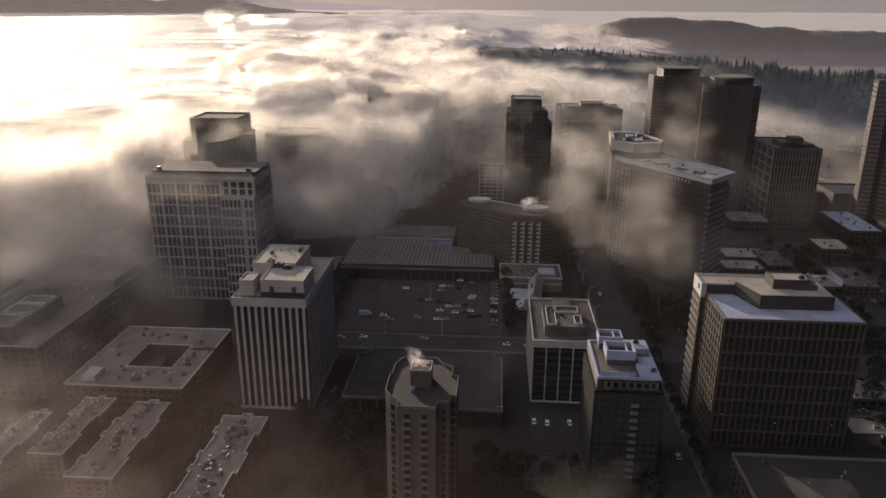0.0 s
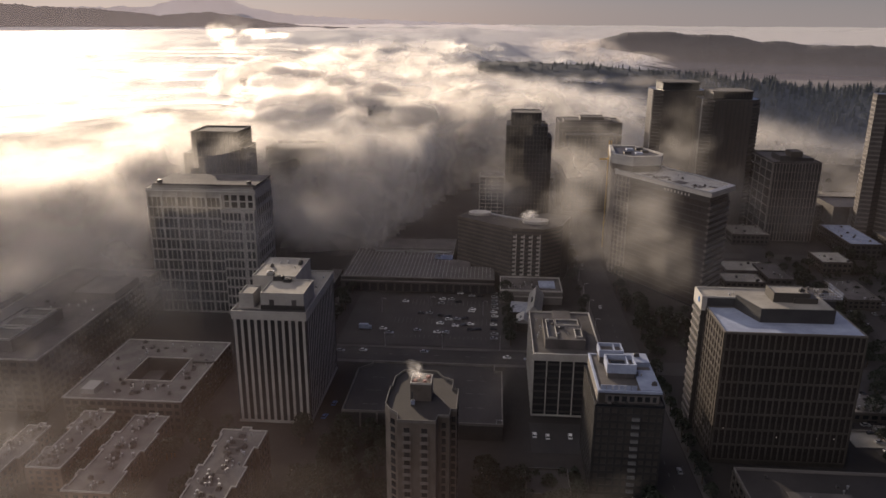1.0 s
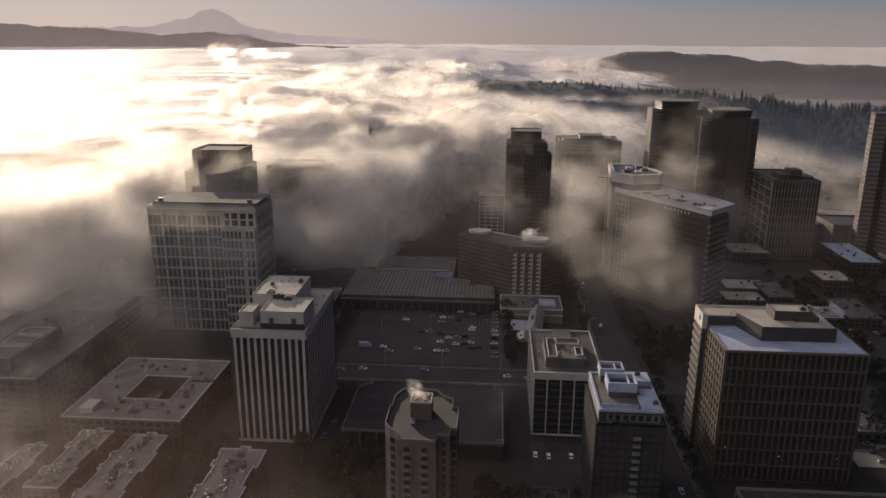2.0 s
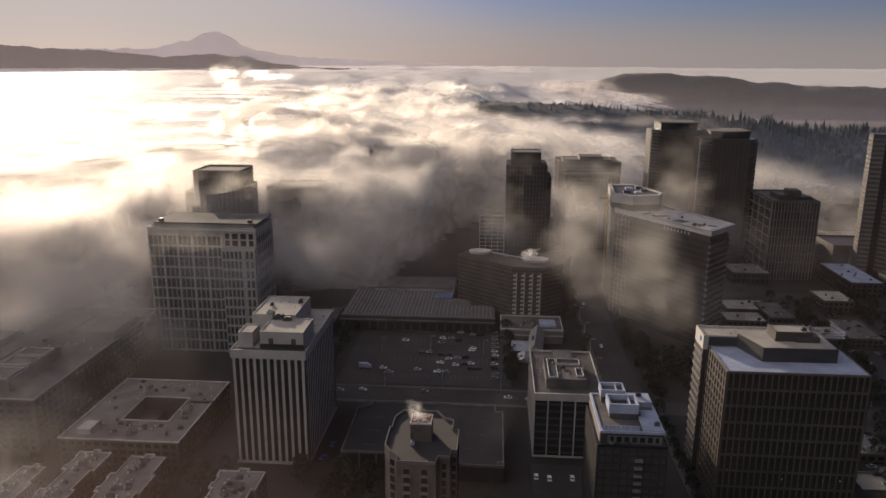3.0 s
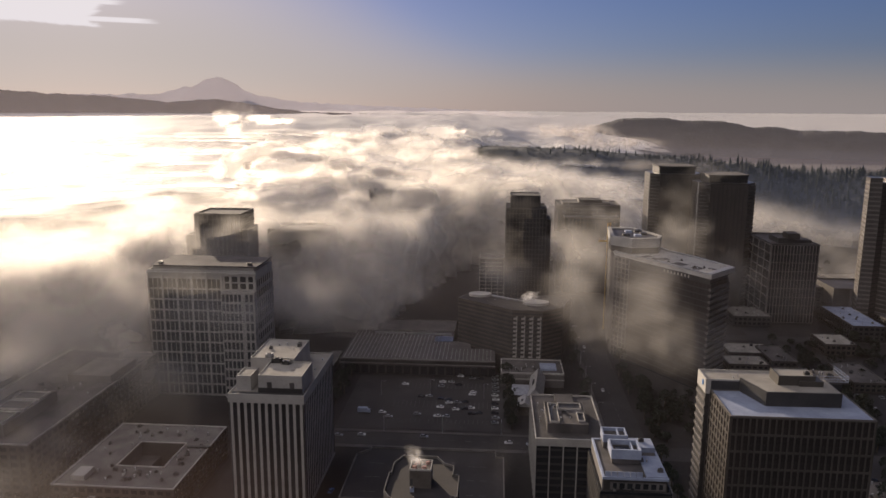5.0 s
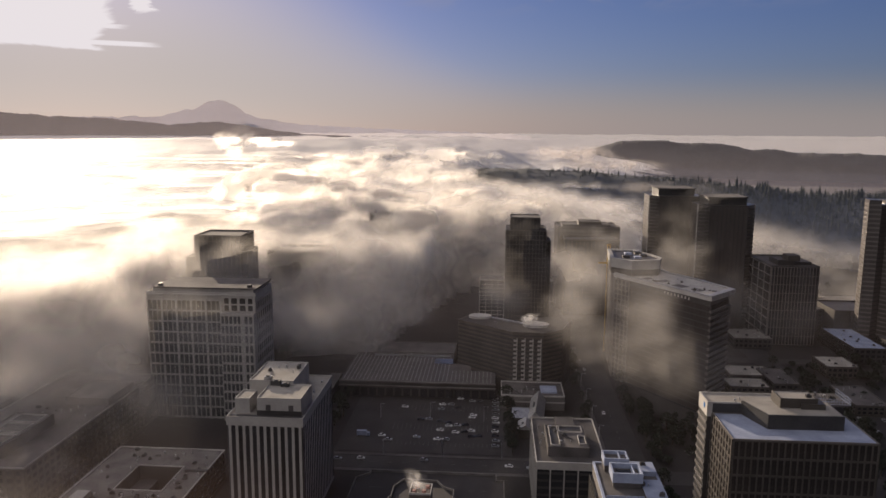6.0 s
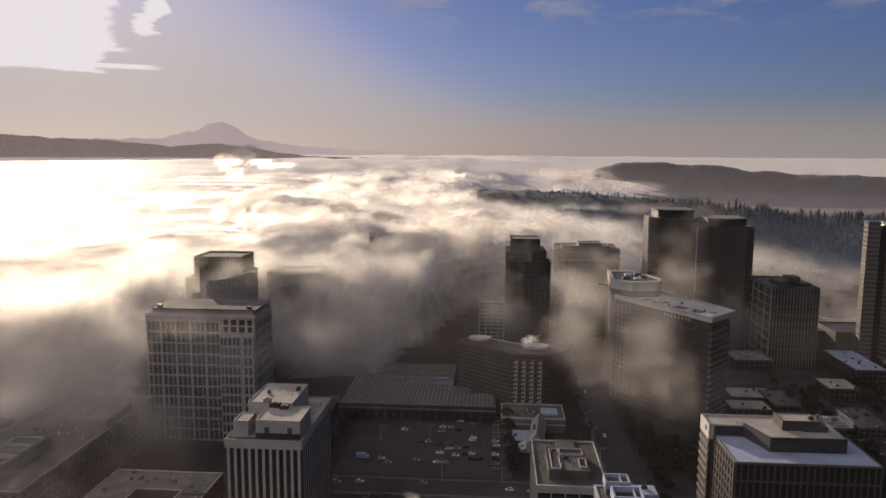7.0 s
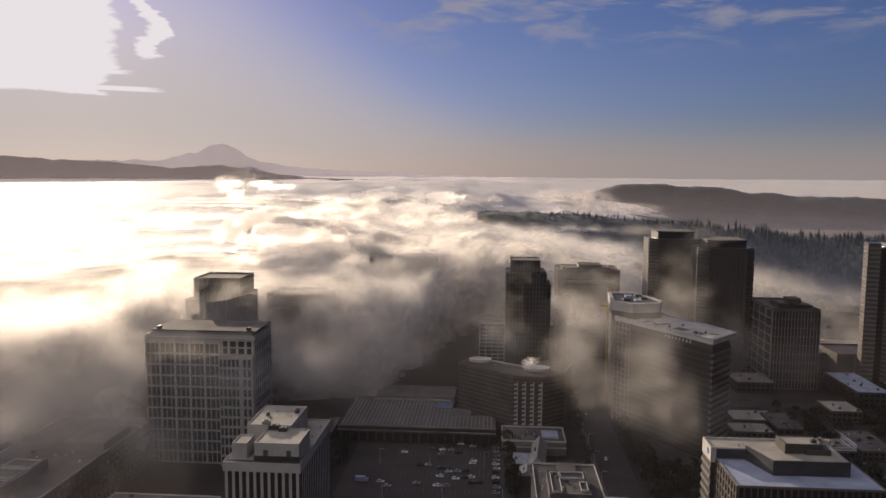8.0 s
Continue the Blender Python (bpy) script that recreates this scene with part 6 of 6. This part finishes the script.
# loose clouds in front of the bank: centre, half sizes, thickness
PUFFS = [(90, 446, 68, 44, 26, 38, 0.42), (52, 458, 70, 36, 24, 44, 0.42), (112, 436, 50, 40, 20, 40, 0.2), (70, 452, 36, 44, 20, 30, 0.1), (66, 640, 66, 60, 30, 44, 0.7), (150, 612, 74, 34, 26, 26, 0.35),
         (100, 680, 56, 80, 40, 50, 0.8), (210, 650, 46, 70, 34, 42, 0.4), (268, 620, 24, 70, 30, 30, 0.12), (345, 740, 40, 90, 50, 42, 0.2), (10, 596, 40, 44, 30, 46, 0.5),
         (-226, 418, 36, 52, 22, 52, 1.4), (-180, 418, 50, 60, 20, 48, 0.9), (-178, 426, 10, 80, 16, 24, 0.9), (-190, 388, 36, 62, 30, 42, 0.75), (-178, 404, 64, 62, 24, 46, 0.5), (-262, 330, 34, 60, 40, 46, 0.16),
         (-212, 516, 52, 80, 34, 60, 0.9), (-208, 506, 66, 66, 22, 44, 0.5), (-148, 556, 74, 46, 26, 28, 0.75), (150, 668, 62, 34, 16, 26, 0.35), (196, 664, 78, 44, 14, 50, 0.12), (-165, 556, 44, 66, 36, 56, 0.9), (-95, 578, 46, 44, 40, 50, 0.9), (-108, 628, 80, 52, 30, 36, 0.9), (-186, 300, 30, 44, 24, 22, 0.16), (-130, 270, 24, 40, 20, 16, 0.1), (-640, 1790, 164, 46, 90, 34, 1.4), (16, 600, 84, 30, 14, 40, 0.5), (172, 690, 66, 80, 16, 66, 0.16),
         (-168, 188, 50, 40, 44, 36, 0.3), (-112, 160, 46, 34, 30, 18, 0.18), (-62, 190, 38, 30, 26, 16, 0.07), (-16, 165, 44, 34, 26, 12, 0.1), (34, 190, 40, 32, 24, 16, 0.13), (0, 300, 26, 44, 24, 22, 0.1), (84, 200, 34, 30, 20, 12, 0.06)]
# long rolls that stand out of the sea of fog: bearing, distance, height, half width, half height
ROLLS = ((-19.7, 985, 112, 17, 16), (-18.6, 1000, 124, 26, 10), (-17, 1000, 131, 30, 8), (-15.4, 1000, 127, 30, 8), (-13.6, 1000, 121, 32, 9), (-11.6, 990, 113, 34, 10), (-9.5, 940, 104, 36, 12),
         (-7.6, 890, 96, 38, 14), (-6, 830, 86, 36, 18), (-19.8, 1700, 163, 34, 7), (-18, 1700, 158, 38, 6), (-16.5, 1700, 153, 34, 6), (-9, 2000, 130, 60, 8),
         (-4, 2000, 126, 90, 10), (-1, 1950, 119, 70, 9), (-5.5, 1500, 116, 50, 10), (-3.5, 1250, 107, 46, 10), (-1.5, 1000, 99, 40, 10), (1.5, 900, 94, 40, 10))
PUFFS += [(r * math.sin(radians(az)), r * math.cos(radians(az)), z, wide, 100, high, 3.0) for az, r, z, wide, high in ROLLS]


def fog_density(x, y, z):
    az, r = np.degrees(np.arctan2(x, y)), np.hypot(x, y)
    deep = fog_surface(x, y) - z
    inside = (r - EDGE(az)) * SLOPE(az) - 0.25 * np.abs(z - 45) + 6 + 30 * billow(x / 95, y / 95, z / 55, 2)
    soft = 1 / (1 + np.exp(np.clip((deep - inside) / 9, -30, 30)))  # the smaller of the two, rounded over at the lip
    body = deep * soft + inside * (1 - soft)
    rag = billow(x / 46, y / 46, z / 34, 5)
    thin = np.clip((az + 5) / 17, 0, 1)  # the bank thins out and softens away from the sun
    calm = 0.2 + 0.8 * np.clip((az + 19) / 10, 0, 1)
    dense = step((body + 15 * calm * rag - 2) / (20 + 10 * calm + 35 * thin)) * (1 - 0.6 * np.clip((az - 8) / 7, 0, 1))
    dense = dense * (1 - 0.3 * np.exp(-((az - 1) / 6) ** 2) * step((980 - r) / 80))  # a thinner, brighter stretch
    # in front of the bank, in its shadow, thin fog drifts over the roofs
    ahead = EDGE(az) + 30 - r
    drift = 0.5 * step((215 + 40 * rag - ahead) / 130) * step((99 - 0.23 * np.maximum(ahead, 0) + 12 * rag - z) / 26) * step((ahead + 50) / 50) * step((z - 8 - 0.2 * ahead) / 40) * step((-9 - az) / 6)
    dense = np.maximum(dense, drift) * (r > 370)
    wild = billow(x / 24, y / 24, z / 18, 4) * np.clip((az + 14) / 6, 0.15, 1)
    for cx, cy, cz, rx, ry, rz, thick in PUFFS:
        d = np.sqrt(((x - cx) / rx) ** 2 + ((y - cy) / ry) ** 2 + ((z - cz) / rz) ** 2)
        near = d < 1.9
        if near.any():
            dense = np.maximum(dense, np.where(near, thick * step((1.0 - d + 0.45 * rag + 0.4 * wild) / (1.3 if thick < 1.5 else 0.8)), 0))
    hidden = (deep > 78) & (inside > 180)
    return dense, hidden


def fog_curtains():
    """The body of the fog: curtains of droplets, one behind the other, cut to the cloud's shape."""
    r, k = 130.0, 0
    while r < 2500:
        gap = 7.0 if r < 290 else 372 - r if r < 372 else r * (0.02 if r < 720 else 0.034)
        azs = np.linspace(-47, 36, 290)
        zs = np.arange(16 if r < 290 else 0, 150 if r < 900 else 215, max(1.8, r * 0.0048))
        az, z = np.meshgrid(azs, zs)
        rr = r + gap * 0.9 * billow(az / 7, z / 60, 1.7 * k + 0 * z, 2)
        x, y = rr * np.sin(np.radians(az)), rr * np.cos(np.radians(az))
        dense, hidden = fog_density(x, y, z)
        ease = min(1, (2500 - r) / 500)
        mass = (1 - np.exp(-FOG_THICK * min(gap, 30) * dense)) * ease
        fog_mesh("fog_bank", np.stack((x, y, z), 2), mass, (mass > 0.007) & ~hidden, CLOUDY, "billowing bank of white fog spilling between the towers")
        r += gap
        k += 1


def fog_sea():
    """The floor of the sea of fog, out to the horizon."""
    rs = 560 * 1.0125 ** np.arange(0, 174)
    az, r = np.meshgrid(np.linspace(-62, 52, 400), rs)
    x, y = r * np.sin(np.radians(az)), r * np.cos(np.radians(az))
    mass = step((r - EDGE(az) - 150) / 120)
    z = fog_surface(x, y) - 34 * np.clip((2500 - r) / 700, 0, 1) * np.clip((az + 24) / 12, 0.25, 1)
    mass *= step((z - 28) / 30)
    fog_mesh("fog_sea", np.stack((x, y, z), 2), mass, mass > 0.01, FOG, "sea of white fog reaching to the horizon")


FOG_THICK = 0.062
fog_curtains()
fog_sea()


def wisp(x, y, z, rx, rz, mass, layers=5, gap=9.0, lean=0.0, seed=0, label="thin drifting wisp of fog between buildings", material=None):
    """A drifting cloud: several curved sheets of droplets, one behind the other, thinning out to every side."""
    bm = bmesh.new()
    den = bm.verts.layers.float.new("fog_mass")
    for k in range(layers):
        off = (k - (layers - 1) / 2) * gap
        shrink = 1 - 0.35 * abs(k - (layers - 1) / 2) / max(1, layers / 2)
        grid = []
        for j in range(19):
            row = []
            for i in range(25):
                a, b = i / 12 - 1, j / 9 - 1
                n = noise.noise(Vector((a * 1.6 + seed * 7.1, b * 1.6, k * 0.7)))
                px, pz = a * rx * shrink + lean * b * rz, b * rz * shrink
                bend = off + 0.1 * min(rx, 90) * noise.noise(Vector((a * 1.6 + seed * 7.1, b * 1.6, 0))) + 0.12 * min(rx, 90) * a * a
                v = bm.verts.new((px, bend, pz + 0.12 * rz * n))
                d = math.sqrt(a * a + b * b) * (1 + 0.45 * n)
                v[den] = mass * max(0.0, 1 - d) ** 0.9
                row.append(v)
            grid.append(row)
        for p, q in zip(grid, grid[1:]):
            for i in range(24):
                bm.faces.new((p[i], p[i + 1], q[i + 1], q[i]))
    for f in bm.faces:
        f.smooth = True
    ob = tagged(new("fog_wisp", mesh_of("fog_wisp", bm, material or WISP)), label, "fog", kind="stuff")
    ob.location = (x, y, z)
    return ob


wisp(-240, 322, 52, 85, 48, 0.08, 4, 10, 0, 61)
# fog closing round the end of the long hill
wisp(255, 2500, 108, 190, 34, 0.75, 4, 16, -0.4, 82)
wisp(330, 2150, 88, 200, 26, 0.5, 4, 16, -0.3, 83)
wisp(172, 775, 128, 55, 9, 0.38, 3, 8, 0, 11)
wisp(-190, 290, 46, 70, 40, 0.07, 4, 9, 0, 25)
# thin brown haze over the near blocks
wisp(-105, 172, 66, 95, 58, 0.05, 2, 14, 0, 84, material=SMOKE)
wisp(-20, 160, 62, 60, 40, 0.02, 2, 12, 0, 85, material=SMOKE)
# steam from roof vents
STEAM = "small plume of white steam from a roof vent"
wisp(-26.5, 243, 62, 4.0, 5.5, 0.38, 4, 1.2, -0.4, 26, STEAM, STEAMY)
wisp(26, 523, 50, 8, 4.5, 0.64, 4, 2.0, 0.3, 27, STEAM, STEAMY)
# haze hanging over the whole town
for i, (y, mass) in enumerate(((345, 0.008), (404, 0.014), (482, 0.028), (700, 0.06))):
    wisp(-130, y, 45, 400, 75, mass, 1, 0, 0, 30 + i, "faint haze hanging over the streets", HAZE)
for y, mass in ((280, 0.004), (372, 0.006), (460, 0.009)):
    wisp(-60, y, 60, 430, 110, mass, 1, 0, 0, int(y), "faint haze hanging over the streets", SMOKE)


def haze_arc(r, top, mass, label, az0, az1, steps, material, thin=0.0):
    """The air of a great distance: one tall curved sheet from bearing to bearing; top: its height over the bearing; thin: how much of it is gone there."""
    bm = bmesh.new()
    den = bm.verts.layers.float.new("fog_mass")
    rows = []
    for j in range(4):
        rows.append([])
        for i in range(steps + 1):
            az = az0 + (az1 - az0) * i / steps
            v = bm.verts.new((r * math.sin(radians(az)), r * math.cos(radians(az)), j / 3 * top(az)))
            v[den] = mass * (1 - thin * j / 3) * min(1, i * 12 / steps, (steps - i) * 12 / steps)
            rows[-1].append(v)
    for a, b in zip(rows, rows[1:]):
        for i in range(steps):
            bm.faces.new((a[i], a[i + 1], b[i + 1], b[i]))
    return tagged(new("distant_haze", mesh_of("distant_haze", bm, material)), label, "haze", kind="stuff")


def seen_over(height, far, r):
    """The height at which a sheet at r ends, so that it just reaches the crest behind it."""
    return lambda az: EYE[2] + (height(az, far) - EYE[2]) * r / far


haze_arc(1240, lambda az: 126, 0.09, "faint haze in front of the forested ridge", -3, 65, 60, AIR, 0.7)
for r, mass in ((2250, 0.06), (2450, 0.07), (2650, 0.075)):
    haze_arc(r, lambda az: 165, mass, "pale haze in front of the long far hill", -12, 65, 80, LAVENDER_AIR, 0.7)
haze_arc(3100, seen_over(FAR_HILL_AT, 3700, 3100), 0.21, "pale haze in front of the far hills", -44, -3, 800, LAVENDER_AIR, 0.2)
haze_arc(4000, seen_over(MOUNTAIN_AT, 4760, 4000), 0.36, "pale haze in front of the mountain", -36, 4, 640, LAVENDER_AIR, 0.3)
